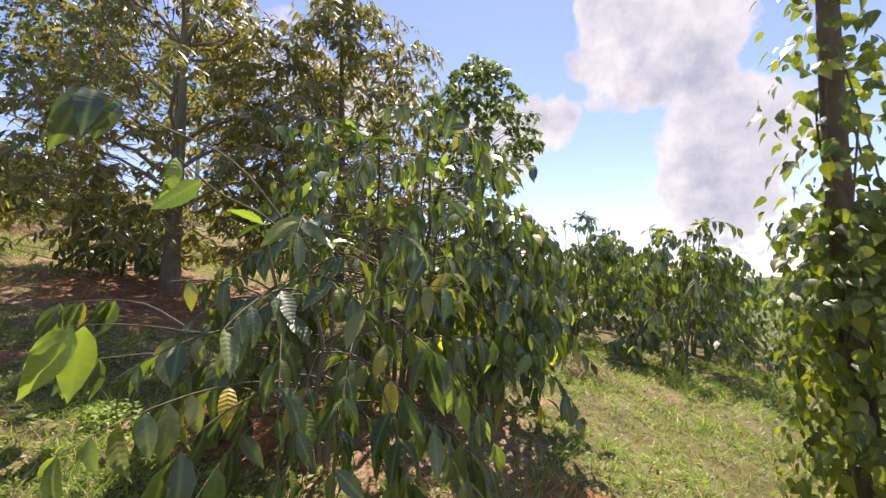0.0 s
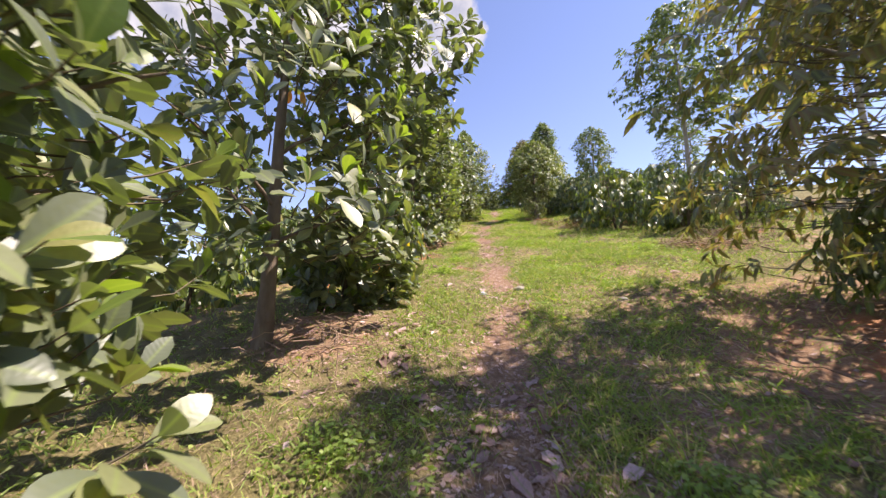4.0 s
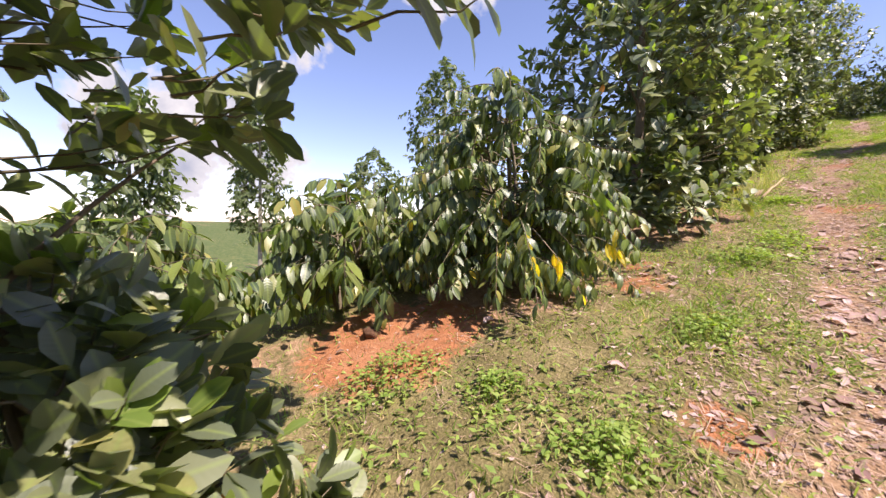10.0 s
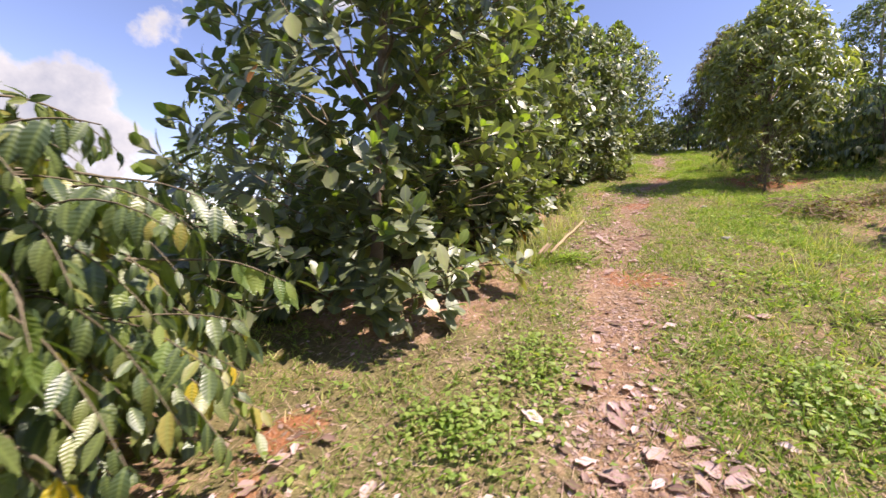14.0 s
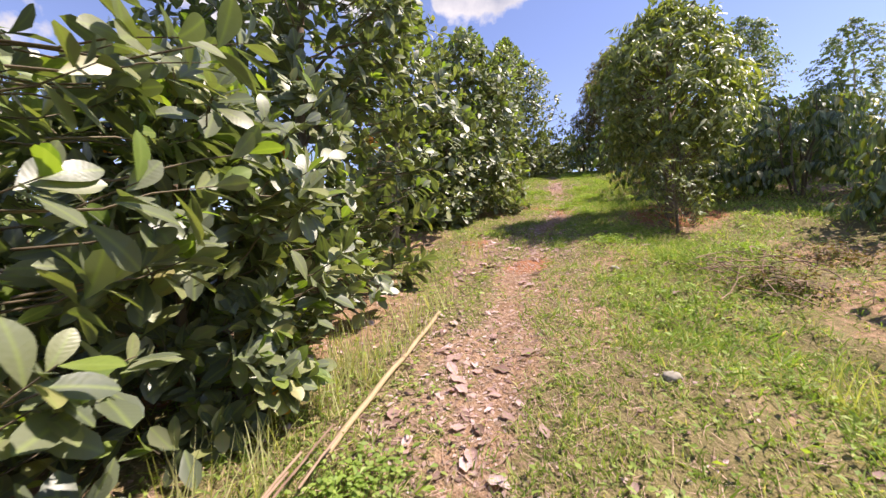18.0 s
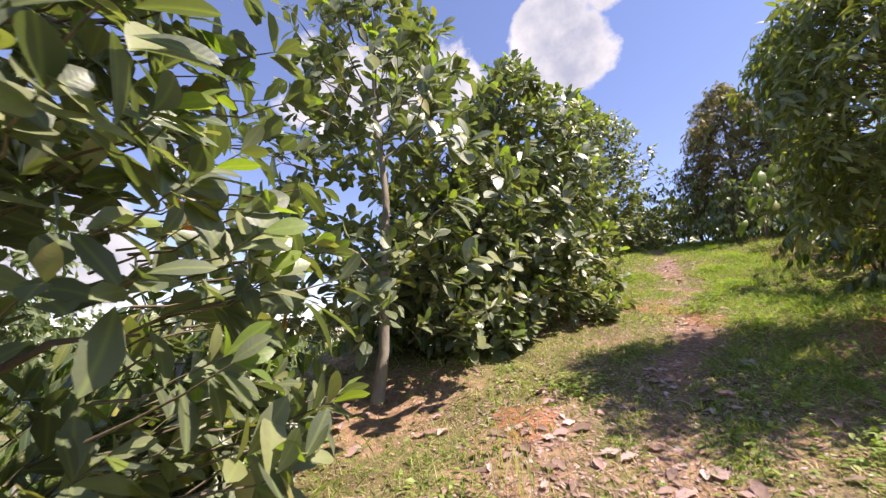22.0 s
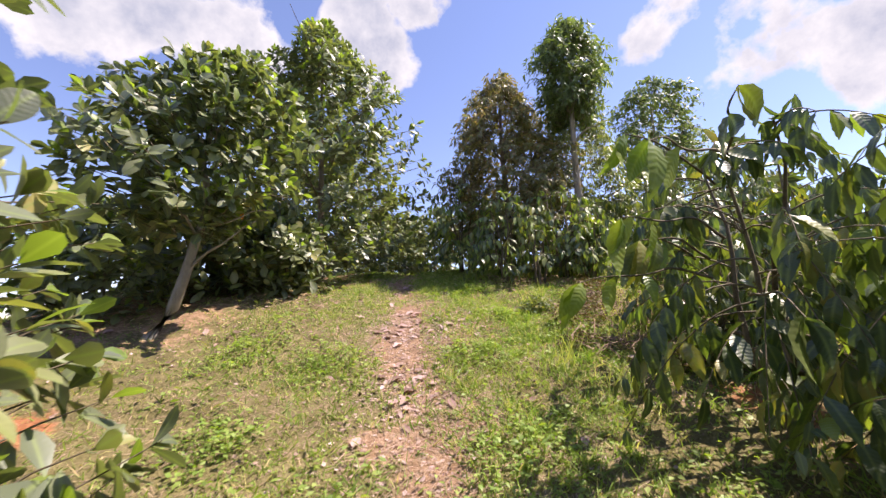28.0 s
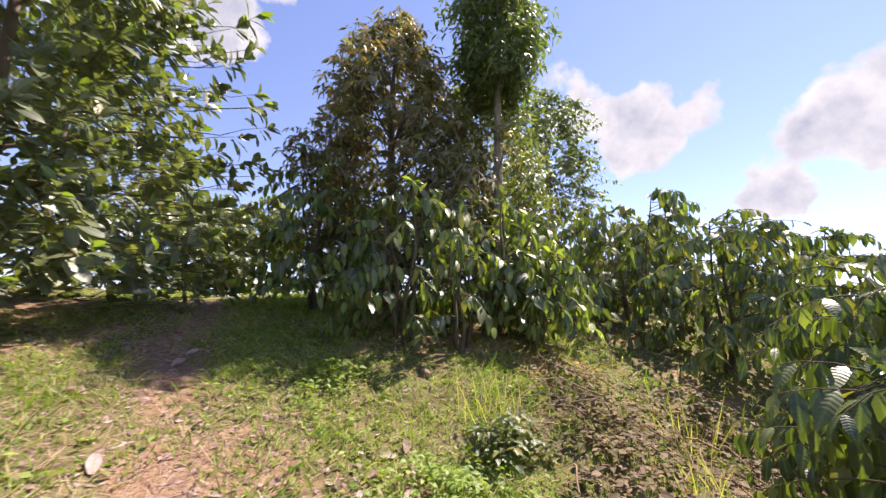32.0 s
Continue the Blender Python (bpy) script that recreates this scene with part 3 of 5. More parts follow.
def crown_points(rng, n, low, high, radius, belly=0.4, hollow=0.35, ragged=0.3, foot=0.72, top=0.75):
    """Twig ends in a crown from low to high that is widest at the share belly of its height."""
    z = rng.uniform(0, 1, n * 2)
    a = rng.uniform(0, 2 * np.pi, n * 2)
    prof = np.where(z < belly, foot + (1 - foot) * np.sin(np.pi / 2 * z / belly), np.cos(np.pi / 2 * (z - belly) / (1 - belly)) ** top)
    ph = rng.uniform(0, 6, 4)
    lump = 1 + ragged * (np.sin(2 * a + 5 * z + ph[0]) * 0.5 + np.sin(3 * a - 9 * z + ph[1]) * 0.5 + 0.5 * np.sin(5 * a + 13 * z + ph[2]))
    keep = rng.uniform(0, 1, n * 2) < np.clip(0.25 + prof * np.clip(lump, 0.3, 1.4), 0.1, 1)
    z, a, prof, lump = z[keep][:n], a[keep][:n], prof[keep][:n], lump[keep][:n]
    r = radius * prof * np.clip(lump, 0.6, 1.3) * np.sqrt(rng.uniform(hollow, 1, len(z)))
    return np.stack([r * np.cos(a), r * np.sin(a), low + (high - low) * z], 1)


def scaffold(ob, rng, height, radius, low, trunk_r, limbs, bark, lean=(0, 0), fork=0.8, crook=0.0):
    """Trunk and limbs, as parts. Returns the trunk's line."""
    n = 9
    t = np.linspace(0, 1, n)
    line = np.stack([lean[0] * t + 0.05 * np.sin(5 * t + rng.uniform(0, 6)) * t, lean[1] * t + 0.05 * np.sin(4 * t + rng.uniform(0, 6)) * t, t * height * fork], 1)
    line[:, 0] += crook * np.sin(np.pi * np.clip(t * 1.4, 0, 1)) + 0.25 * crook * np.sin(14 * t)
    rad = trunk_r * (1 - 0.72 * t)
    rad[0] *= 1.25
    trunk = stem_part("trunk", [(line, rad)], bark, ob, 10)
    for k in range(limbs):
        s = rng.uniform(0.22, 0.92)
        at = np.array([np.interp(s, t, line[:, i]) for i in range(3)])
        a = k * 2.4 + rng.uniform(-0.4, 0.4)
        rise = rng.uniform(0.25, 0.6) * radius
        end = at + np.array([np.cos(a) * radius * rng.uniform(0.55, 0.85), np.sin(a) * radius * rng.uniform(0.55, 0.85), rise])
        end[2] = min(end[2], height * 0.97)
        stem_part("limb", [(curve(at, end, 0.06, 7, rng), np.linspace(trunk_r * 0.30 * (1.1 - 0.5 * s), trunk_r * 0.07, 7))], bark, trunk, 6)
    return line


def twig_lines(rng, ends, line, thick, reach=0.5):
    out = []
    zs = line[:, 2]
    for e in ends:
        zc = max(zs[0], min(zs[-1], e[2] - 0.18 - 0.25 * rng.random()))
        core = np.array([np.interp(zc, zs, line[:, 0]), np.interp(zc, zs, line[:, 1]), zc])
        a = core + (e - core) * (1 - reach) * np.array([1, 1, 0.9])
        out.append((curve(a, e, -0.02, 4, rng, 0.05), np.linspace(thick, thick * 0.35, 4)))
    return out


def jackfruit(x, y, height, radius, low=0.15, ends=420, leaf=0.165, trunk_r=0.07, limbs=9, lean=(0, 0), singles=0, seed=0, belly=0.35, ragged=0.3, hollow=0.3, foot=0.72, top=0.6,
              label="young jackfruit tree with glossy dark oval leaves", name="jackfruit_tree", old=3, bark=None, crook=0.0, head=9.0):
    rng = np.random.default_rng(1000 + seed)
    ob = rooted(name, x, y, label, "tree", "jackfruit trees along the trail")
    line = scaffold(ob, rng, height, radius, low, trunk_r, limbs, bark or BARK, lean, crook=crook)
    E = crown_points(rng, int(ends * 1.1), low, height, radius, belly, hollow, ragged, foot, top)
    E[:, :2] += np.array(lean)[None] * (E[:, 2:] / height)
    E = E[(np.abs(E[:, 0] + x - trail_x(E[:, 1] + y)) > np.where(E[:, 1] + y < 20, 0.62, 0)) | (E[:, 2] > head + 0.1)]
    tw = twig_lines(rng, E, line, 0.006, 0.33)
    V, T = tubes(tw, 3)
    part("twig_tangle", mesh_of("twig_tangle", V, T, TWIG), ob, "thin brown twigs", "stuff")
    m = 9
    n = len(E)
    A = unit(np.stack([E[:, 0], E[:, 1], 0.55 * radius + 0 * E[:, 0]], 1) + rng.normal(0, 0.25, (n, 3)))
    back = rng.uniform(0, 1, (n, m)) ** 1.3
    P = E[:, None] - A[:, None] * (0.16 * back)[..., None]
    side = unit(np.cross(A[:, None], rng.normal(0, 1, (n, m, 3))))
    opening = 0.45 + 0.9 * back + rng.normal(0, 0.18, (n, m))
    D = A[:, None] * np.cos(opening)[..., None] + side * np.sin(opening)[..., None]
    D[..., 2] -= 0.22 * back
    N = unit(A[:, None] * 0.8 - side * 0.45 + np.array([0, 0, 0.55]) + rng.normal(0, 0.25, (n, m, 3)))
    L = leaf * (0.62 + 0.5 * back) * rng.uniform(0.8, 1.25, (n, m))
    drop = rng.uniform(0, 1, (n, m)) < 0.12
    P, D, N, L, back, drop = P.reshape(-1, 3), D.reshape(-1, 3), N.reshape(-1, 3), L.ravel(), back.ravel(), drop.ravel()
    young = (back < 0.06) & ~drop
    full = ~young & ~drop
    foliage(ob, JACK_SHAPES, "jack", JACK, P[full], D[full], N[full], L[full], singles, head=head)
    foliage(ob, JACK_SHAPES, "jack_young", JACK_YOUNG, P[young], D[young], N[young], L[young] * 1.1, singles // 8, "young_leaves")
    if old:
        i = rng.choice(len(P), old, replace=False)
        foliage(ob, JACK_SHAPES, "jack_old", JACK_OLD, P[i], D[i] * 0.5 - np.array([0, 0, 0.8]), N[i], L[i], old, "orange_leaves")
    return ob


def coffee(x, y, height, radius, branches=95, leaf=0.21, singles=0, seed=0, stems=4, name="coffee_bush", yellow=0.0, light=0.08, low=0.12, dens=1.0, lean=(0, 0), clear=0.6, fine=False, bare=0.22,
           label="robusta coffee bush with drooping ribbed dark-green leaves"):
    rng = np.random.default_rng(2000 + seed)
    ob = rooted(name, x, y, label, "coffee bush", "coffee bushes on the hillside")
    lines = []
    tops = rng.uniform(0.82, 1.0, stems)
    for k in range(stems):
        a = k * 2 * np.pi / stems + rng.uniform(-0.5, 0.5)
        foot = np.array([np.cos(a), np.sin(a), 0]) * 0.06
        top = np.array([np.cos(a) * radius * 0.32 + lean[0], np.sin(a) * radius * 0.32 + lean[1], height * rng.uniform(0.82, 1.0)])
        ln = curve(foot, top, 0.0, 8, rng, 0.03)
        lines.append(ln)
        stem_part("stem", [(ln, np.linspace(0.022, 0.006, 8))], TWIG, ob, 6)
    tw, P, D, N, L = [], [], [], [], []
    for b in range(branches):
        ln = lines[b % stems]
        s = rng.uniform(low, 1.0) ** 0.9
        at = np.array([np.interp(s, np.linspace(0, 1, 8), ln[:, i]) for i in range(3)])
        out = np.arctan2(at[1] - lean[1] * s, at[0] - lean[0] * s) + rng.normal(0, 0.95)
        shape = 0.55 + 0.45 * np.sin(np.pi * min(1, 0.25 + 0.8 * s)) if s < 0.8 else 0.75 - 1.6 * (s - 0.8)
        ln_len = radius * 0.85 * shape * rng.uniform(0.7, 1.2)
        q = np.linspace(0, 1, 9)
        rise, sag = rng.uniform(0.1, 0.8), rng.uniform(0.4, 1.05)
        sag = min(sag, rise + max(0.05, at[2] - 0.1) / ln_len)
        bl = at + np.stack([np.cos(out) * ln_len * q, np.sin(out) * ln_len * q, ln_len * (rise * q - sag * q * q)], 1)
        tw.append((bl[::1 if fine else 2], np.linspace(0.006, 0.002, 9)[::1 if fine else 2]))
        fwd = np.array([np.cos(out), np.sin(out), 0])
        sd = np.array([-np.sin(out), np.cos(out), 0])
        pairs = max(4, int(ln_len / 0.075 * dens))
        for j in range(pairs):
            u = bare + (1 - bare) * (j + 1) / pairs
            p = np.array([np.interp(u, q, bl[:, i]) for i in range(3)])
            for sign in (-1, 1):
                if rng.random() < 0.14:
                    continue
                d = fwd * rng.uniform(0.1, 0.6) + sd * sign * rng.uniform(0.35, 0.9) - np.array([0, 0, rng.uniform(0.35, 1.6)]) + rng.normal(0, 0.16, 3)
                P.append(p), D.append(d), L.append(leaf * rng.uniform(0.5, 1.2) * (0.72 + 0.28 * np.sin(np.pi * u)))
                N.append(np.array([0, 0, 0.7]) + sd * sign * 0.7 + fwd * 0.5 + rng.normal(0, 0.3, 3))
        if s > 0.9:
            for j in range(4):
                P.append(bl[2]), D.append(rng.normal(0, 1, 3) + np.array([0, 0, 0.5])), N.append(rng.normal(0, 1, 3)), L.append(leaf * 0.6)
    for ln in lines:
        for j in range(6):
            P.append(ln[-1]), D.append(np.array([*rng.normal(0, 1, 2), rng.uniform(-0.3, 0.8)])), N.append(np.array([*rng.normal(0, 0.4, 2), 1])), L.append(leaf * rng.uniform(0.5, 0.9))
    V, T = tubes(tw, 4 if fine else 3)
    part("twig_tangle", mesh_of("twig_tangle", V, T, TWIG), ob, "arching brown twigs", "stuff")
    P, D, N, L = (np.array(a) for a in (P, D, N, L))
    r = rng.uniform(0, 1, len(P))
    shapes = COFFEE_SHAPES if fine else COFFEE_FAR_SHAPES
    tag = "" if fine else "_plain"
    lowly = P[:, 2] < height * 0.45
    yel = (r < yellow) & lowly
    lig = (r > 1 - light) & ~yel
    rest = ~yel & ~lig
    foliage(ob, shapes, "coffee" + tag, COFFEE, P[rest], D[rest], N[rest], L[rest], singles, clear=clear)
    foliage(ob, shapes, "coffee_light" + tag, COFFEE_LIGHT, P[lig], D[lig], N[lig], L[lig], singles // 6, "light_leaves", clear)
    if yel.any():
        foliage(ob, shapes, "coffee_yellow" + tag, COFFEE_YELLOW, P[yel], D[yel], N[yel], L[yel], 40, "yellow_leaves")
    return ob


def reach(ob, a, b, leaves, leaf, seed, mat=None, key="coffee", first=0.45, sag=0.12):
    """A long arching branch of a bush from a to b (x, y, height over the ground), with pairs of hanging leaves at its outer end."""
    rng = np.random.default_rng(seed)
    base = np.array(ob.location)
    a, b = (np.array([p[0], p[1], float(land(p[0], p[1])) + p[2]]) - base for p in (a, b))
    n = 14
    line = curve(a, b, sag, n, rng, 0.03)
    rad = np.linspace(0.0065, 0.0022, n)
    rad[1:-1:2] *= 1.5
    branch = stem_part("branch", [(line, rad)], TWIG, ob, 6, "knotted arching branch")
    way = unit(line[-1] - line[0])
    side = unit(np.cross(way, np.array([0, 0, 1.0])))
    P, D, N, L = [], [], [], []
    for k in range(leaves):
        u = 1.0 if k < 2 else first + (1 - first) * rng.random()
        P.append([np.interp(u, np.linspace(0, 1, n), line[:, i]) for i in range(3)])
        s = -1 if k % 2 else 1
        D.append(way * rng.uniform(0.0, 0.5) + side * s * rng.uniform(0.15, 0.6) - np.array([0, 0, rng.uniform(0.5, 1.2)]))
        N.append(-way * 0.4 + side * s * 0.9 + np.array([0, 0, 0.6]) + rng.normal(0, 0.35, 3))
        L.append(leaf * rng.uniform(0.6, 1.1))
    single_leaves(branch, COFFEE_SHAPES, key, mat or COFFEE, P, np.array(D), np.array(N), L)


def spray_tree(x, y, height, radius, low, ends, leaf, mat, bark, name, label, trunk_r=0.09, limbs=10, per=14, seed=0, belly=0.4, ragged=0.35, hollow=0.3, shapes=None,
               fork=0.85, lean=(0, 0), hang=0.8, group="", singles=0, spray=0.32):
    """A tree with sprays of small leaves that hang from thin twigs."""
    rng = np.random.default_rng(3000 + seed)
    ob = rooted(name, x, y, label, "tree", group)
    line = scaffold(ob, rng, height, radius, low, trunk_r, limbs, bark, lean, fork)
    E = crown_points(rng, ends, low, height, radius, belly, hollow, ragged)
    E[:, :2] += np.array(lean)[None] * (E[:, 2:] / height)
    E = E[np.abs(E[:, 0] + x - trail_x(E[:, 1] + y)) > np.where(E[:, 1] + y < 20, 0.5, 0)]
    V, T = tubes(twig_lines(rng, E, line, 0.007, 0.4), 3)
    part("twig_tangle", mesh_of("twig_tangle", V, T, TWIG), ob, "thin brown twigs", "stuff")
    n = len(E)
    A = unit(np.stack([E[:, 0], E[:, 1], 0 * E[:, 0] - 0.1 * radius], 1) + rng.normal(0, 0.35, (n, 3)))
    u = rng.uniform(-0.35, 1.0, (n, per))
    P = E[:, None] + A[:, None] * (spray * (u - 0.3))[..., None]
    P[..., 2] -= 0.12 * hang * np.clip(u, 0, 1) ** 2
    side = unit(np.cross(A[:, None], np.array([0, 0, 1.0]) + rng.normal(0, 0.3, (n, per, 3)))) * np.sign(rng.uniform(-1, 1, (n, per)))[..., None]
    D = A[:, None] * 0.5 + side * 0.8 + rng.normal(0, 0.25, (n, per, 3)) - np.array([0, 0, 1.0]) * hang * rng.uniform(0.2, 1.2, (n, per))[..., None]
    N = np.array([0, 0, 0.8]) + A[:, None] * 0.5 + rng.normal(0, 0.4, (n, per, 3))
    L = leaf * rng.uniform(0.65, 1.25, (n, per))
    foliage(ob, shapes or NARROW_SHAPES, name + "_leaf", mat, P.reshape(-1, 3), D.reshape(-1, 3), N.reshape(-1, 3), L.ravel(), singles)
    return ob

# ---- trees and bushes on the downhill side ----
jackfruit(-1.75, -0.65, 3.2, 1.0, low=0.5, ends=420, singles=200, seed=1, trunk_r=0.06, leaf=0.17)
jackfruit(-1.95, 1.75, 4.4, 1.45, low=0.75, ends=400, singles=240, seed=2, trunk_r=0.068, lean=(0.25, 0.15), ragged=0.5, hollow=0.2,
          label="jackfruit tree with a leaning bare lower trunk and open crown")
jackfruit(-1.72, 3.05, 3.6, 1.05, low=1.6, ends=250, singles=240, seed=3, trunk_r=0.032, lean=(0.75, -0.4), crook=-0.15, head=1.95, leaf=0.17, ragged=0.5, label="slim jackfruit tree with a bare stem and overhanging crown")
jackfruit(-1.6, 2.95, 1.15, 0.66, low=0.05, ends=210, singles=220, seed=13, trunk_r=0.025, leaf=0.17, limbs=5, name="jackfruit_sapling", label="low bushy jackfruit sapling with glossy leaves")
trail_bush = coffee(-2.15, 5.85, 1.66, 0.98, branches=260, leaf=0.14, dens=1.6, fine=True, singles=260, seed=4, yellow=0.03, light=0.12, stems=7, low=0.06, label="robusta coffee bush with yellowing lower leaves on bare red earth")
for k, (a, b, n) in enumerate((((-2.0, 6.1, 0.9), (-1.5, 6.85, 0.62), 14), ((-2.0, 6.1, 0.7), (-1.45, 6.6, 0.45), 12), ((-2.0, 6.0, 1.2), (-1.6, 6.55, 1.05), 14), ((-2.0, 5.9, 1.1), (-1.35, 5.9, 0.75), 12), ((-2.1, 5.9, 1.3), (-2.3, 5.2, 1.55), 10),
                               ((-2.0, 5.9, 0.6), (-1.4, 5.6, 0.35), 12), ((-2.1, 5.8, 0.9), (-2.1, 4.95, 0.5), 14), ((-2.2, 5.7, 0.6), (-2.55, 5.0, 0.4), 12), ((-2.0, 5.7, 0.5), (-1.7, 5.1, 0.25), 12))):
    reach(trail_bush, a, b, n, 0.15, 70 + k, COFFEE_LIGHT if k % 3 == 0 else None, "coffee_light" if k % 3 == 0 else "coffee", 0.25, 0.08)
for k, (a, b) in enumerate((((-1.9, 5.6, 0.5), (-1.55, 5.25, 0.42)), ((-1.9, 5.6, 0.6), (-1.42, 5.35, 0.4)), ((-1.8, 5.9, 0.5), (-1.25, 5.95, 0.36)))):
    reach(trail_bush, a, b, 6, 0.15, 90 + k, COFFEE_YELLOW, "coffee_yellow", 0.85, 0.05)
jackfruit(-1.75, 7.95, 4.6, 1.2, low=0.05, ends=820, leaf=0.165, singles=280, seed=5, trunk_r=0.065, ragged=0.6, belly=0.35, hollow=0.25, foot=0.85, top=0.7)
jackfruit(-1.7, 10.9, 4.2, 0.98, low=0.1, ends=700, singles=220, seed=6, trunk_r=0.07, ragged=0.65, belly=0.35, foot=0.9, hollow=0.3, leaf=0.165)
jackfruit(-1.6, 9.6, 2.05, 0.82, low=0.12, ends=430, singles=220, seed=16, trunk_r=0.035, limbs=7, ragged=0.45, belly=0.5, foot=0.7, leaf=0.17, label="bushy young jackfruit tree with broad glossy leaves")
jackfruit(-1.85, 13.4, 4.3, 1.15, crook=0.09, low=0.6, ends=400, singles=200, seed=7, trunk_r=0.05, ragged=0.65, hollow=0.2, bark=GREYBARK, limbs=14, label="jackfruit tree with a bare pale trunk and see-through crown")
jackfruit(-1.1, 15.75, 3.8, 1.2, low=0.05, ends=900, foot=0.9, hollow=0.3, singles=280, seed=8, trunk_r=0.07, belly=0.45, ragged=0.45, label="dense young jackfruit tree leafy down to the ground")
jackfruit(-1.6, 19.15, 3.1, 0.95, low=1.1, ends=480, seed=9, trunk_r=0.06, lean=(0.5, 0.1), foot=0.5, crook=0.14, ragged=0.5, bark=GREYBARK, label="jackfruit tree with a crooked brown trunk")
jackfruit(-0.7, 22.2, 5.2, 1.75, low=0.15, ends=1350, seed=10, trunk_r=0.07, belly=0.25, ragged=0.45, foot=0.9, top=0.75, label="tall narrow jackfruit tree beside the trail")
for k, (px, py, h, r) in enumerate(((-1.2, 25.4, 4.6, 1.3), (-1.4, 28.2, 4.5, 1.4))):
    jackfruit(px, py, h, r, ends=380, seed=20 + k)
for k, (px, py, h, r) in enumerate(((-0.85, 20.75, 1.2, 0.7), (-1.5, 21.6, 1.3, 0.7), (-2.6, 19.9, 1.3, 0.9), (-1.6, 20.7, 1.4, 0.9), (-1.3, 20.9, 1.4, 0.7), (-3.0, 8.9, 1.2, 0.6), (-2.1, 12.3, 0.95, 0.5), (-1.3, 14.55, 2.2, 0.75), (-2.2, 15.0, 2.6, 0.9))):
    jackfruit(px, py, h, r, low=0.05, ends=int(230 * r * h ** 0.5), limbs=4, trunk_r=0.025, seed=140 + k, old=0, name="jackfruit_sapling", label="low bushy jackfruit sapling with glossy leaves")
for k, (px, py, h, r) in enumerate(((-2.6, 14.7, 1.2, 0.8), (-2.9, 12.4, 1.3, 0.9), (-3.2, 9.8, 1.5, 1.0), (-2.75, 7.55, 0.8, 0.6), (-3.3, 4.9, 1.1, 0.75), (-3.5, 5.3, 1.2, 0.85), (-4.8, 6.0, 1.4, 1.0), (-4.4, 7.4, 1.5, 0.9), (-3.9, 3.3, 1.4, 1.0), (-4.4, 1.0, 1.4, 1.0), (-3.4, -0.8, 1.4, 0.9),
                                    (-2.4, 17.6, 1.0, 0.8), (-3.3, 21.5, 1.5, 1.1))):
    coffee(px, py, h, r, branches=70, seed=30 + k, light=0.2)

# ---- trees and bushes on the uphill side ----
near_bush = coffee(1.25, -2.7, 1.5, 1.0, branches=50, leaf=0.22, singles=240, seed=49, light=0.14, yellow=0.02, stems=5, dens=0.62, clear=0.42, fine=True, bare=0.4,
                   label="open spreading robusta coffee bush with arching leafy branches")
# long branches that hang over the trail
reach(near_bush, (1.2, -2.65, 0.75), (0.33, -2.17, 0.72), 4, 0.29, 1, COFFEE_LIGHT, "coffee_light", 0.9, 0.02)
reach(near_bush, (1.2, -2.65, 1.2), (0.24, -2.36, 1.66), 6, 0.24, 2, None, "coffee", 0.75)
reach(near_bush, (1.15, -2.7, 1.1), (0.3, -2.75, 1.45), 3, 0.2, 3, COFFEE_LIGHT, "coffee_light", 0.6, 0.03)
reach(near_bush, (1.2, -2.6, 0.6), (0.55, -2.5, 0.5), 9, 0.24, 4)
reach(near_bush, (1.2, -2.75, 0.7), (0.75, -3.55, 0.95), 10, 0.22, 5)
reach(near_bush, (1.2, -2.75, 0.5), (0.7, -3.2, 0.55), 9, 0.24, 6)
reach(near_bush, (1.25, -2.6, 0.5), (0.72, -1.4, 0.6), 9, 0.28, 8, None, "coffee", 0.8)
reach(near_bush, (1.25, -2.6, 0.3), (0.6, -1.75, 0.42), 7, 0.22, 9, None, "coffee", 0.7)
reach(near_bush, (1.2, -2.75, 0.35), (0.55, -3.0, 0.3), 10, 0.24, 11, None, "coffee", 0.3)
reach(near_bush, (1.2, -2.75, 0.5), (0.35, -2.75, 0.4), 8, 0.24, 12, None, "coffee", 0.5)
reach(near_bush, (1.2, -2.75, 0.4), (0.85, -3.4, 0.4), 12, 0.24, 13, None, "coffee", 0.3)
# low branches; sunlight on their leaves is put in as the lighter leaf colour
reach(near_bush, (1.2, -2.8, 0.4), (0.85, -3.45, 0.22), 10, 0.22, 14, COFFEE_LIGHT, "coffee_light", 0.4)
reach(near_bush, (1.2, -2.8, 0.45), (1.25, -3.6, 0.35), 12, 0.2, 15, None, "coffee", 0.3)
# lighter leaf colour again in place of sunlit leaves
reach(near_bush, (1.2, -2.7, 0.3), (0.5, -3.05, 0.2), 9, 0.2, 16, COFFEE_LIGHT, "coffee_light", 0.5)
reach(near_bush, (1.3, -2.7, 0.9), (1.75, -3.3, 1.0), 12, 0.2, 17, None, "coffee", 0.3)
coffee(2.95, -3.35, 1.8, 0.85, branches=85, leaf=0.23, singles=40, seed=48, light=0.12, yellow=0.01, stems=4, fine=True)
coffee(2.2, -2.75, 2.5, 1.2, branches=95, leaf=0.2, singles=120, seed=50, light=0.16, yellow=0.03, stems=6, dens=0.6, low=0.32, fine=True, bare=0.4,
       label="tall open robusta coffee bush with bare inner twigs")
spray_tree(3.32, 1.22, 5.7, 2.0, 0.55, 900, 0.16, COPPER, GREYBARK, "durian_tree", "durian tree with drooping coppery-brown leaves", trunk_r=0.12, limbs=20, per=15, seed=51, ragged=0.55, belly=0.25)
spray_tree(4.75, -0.55, 5.5, 1.65, 0.8, 760, 0.17, COPPER, BARK, "durian_tree", "durian tree with drooping olive-brown leaves", trunk_r=0.1, limbs=12, per=15, seed=56, ragged=0.4, belly=0.4)
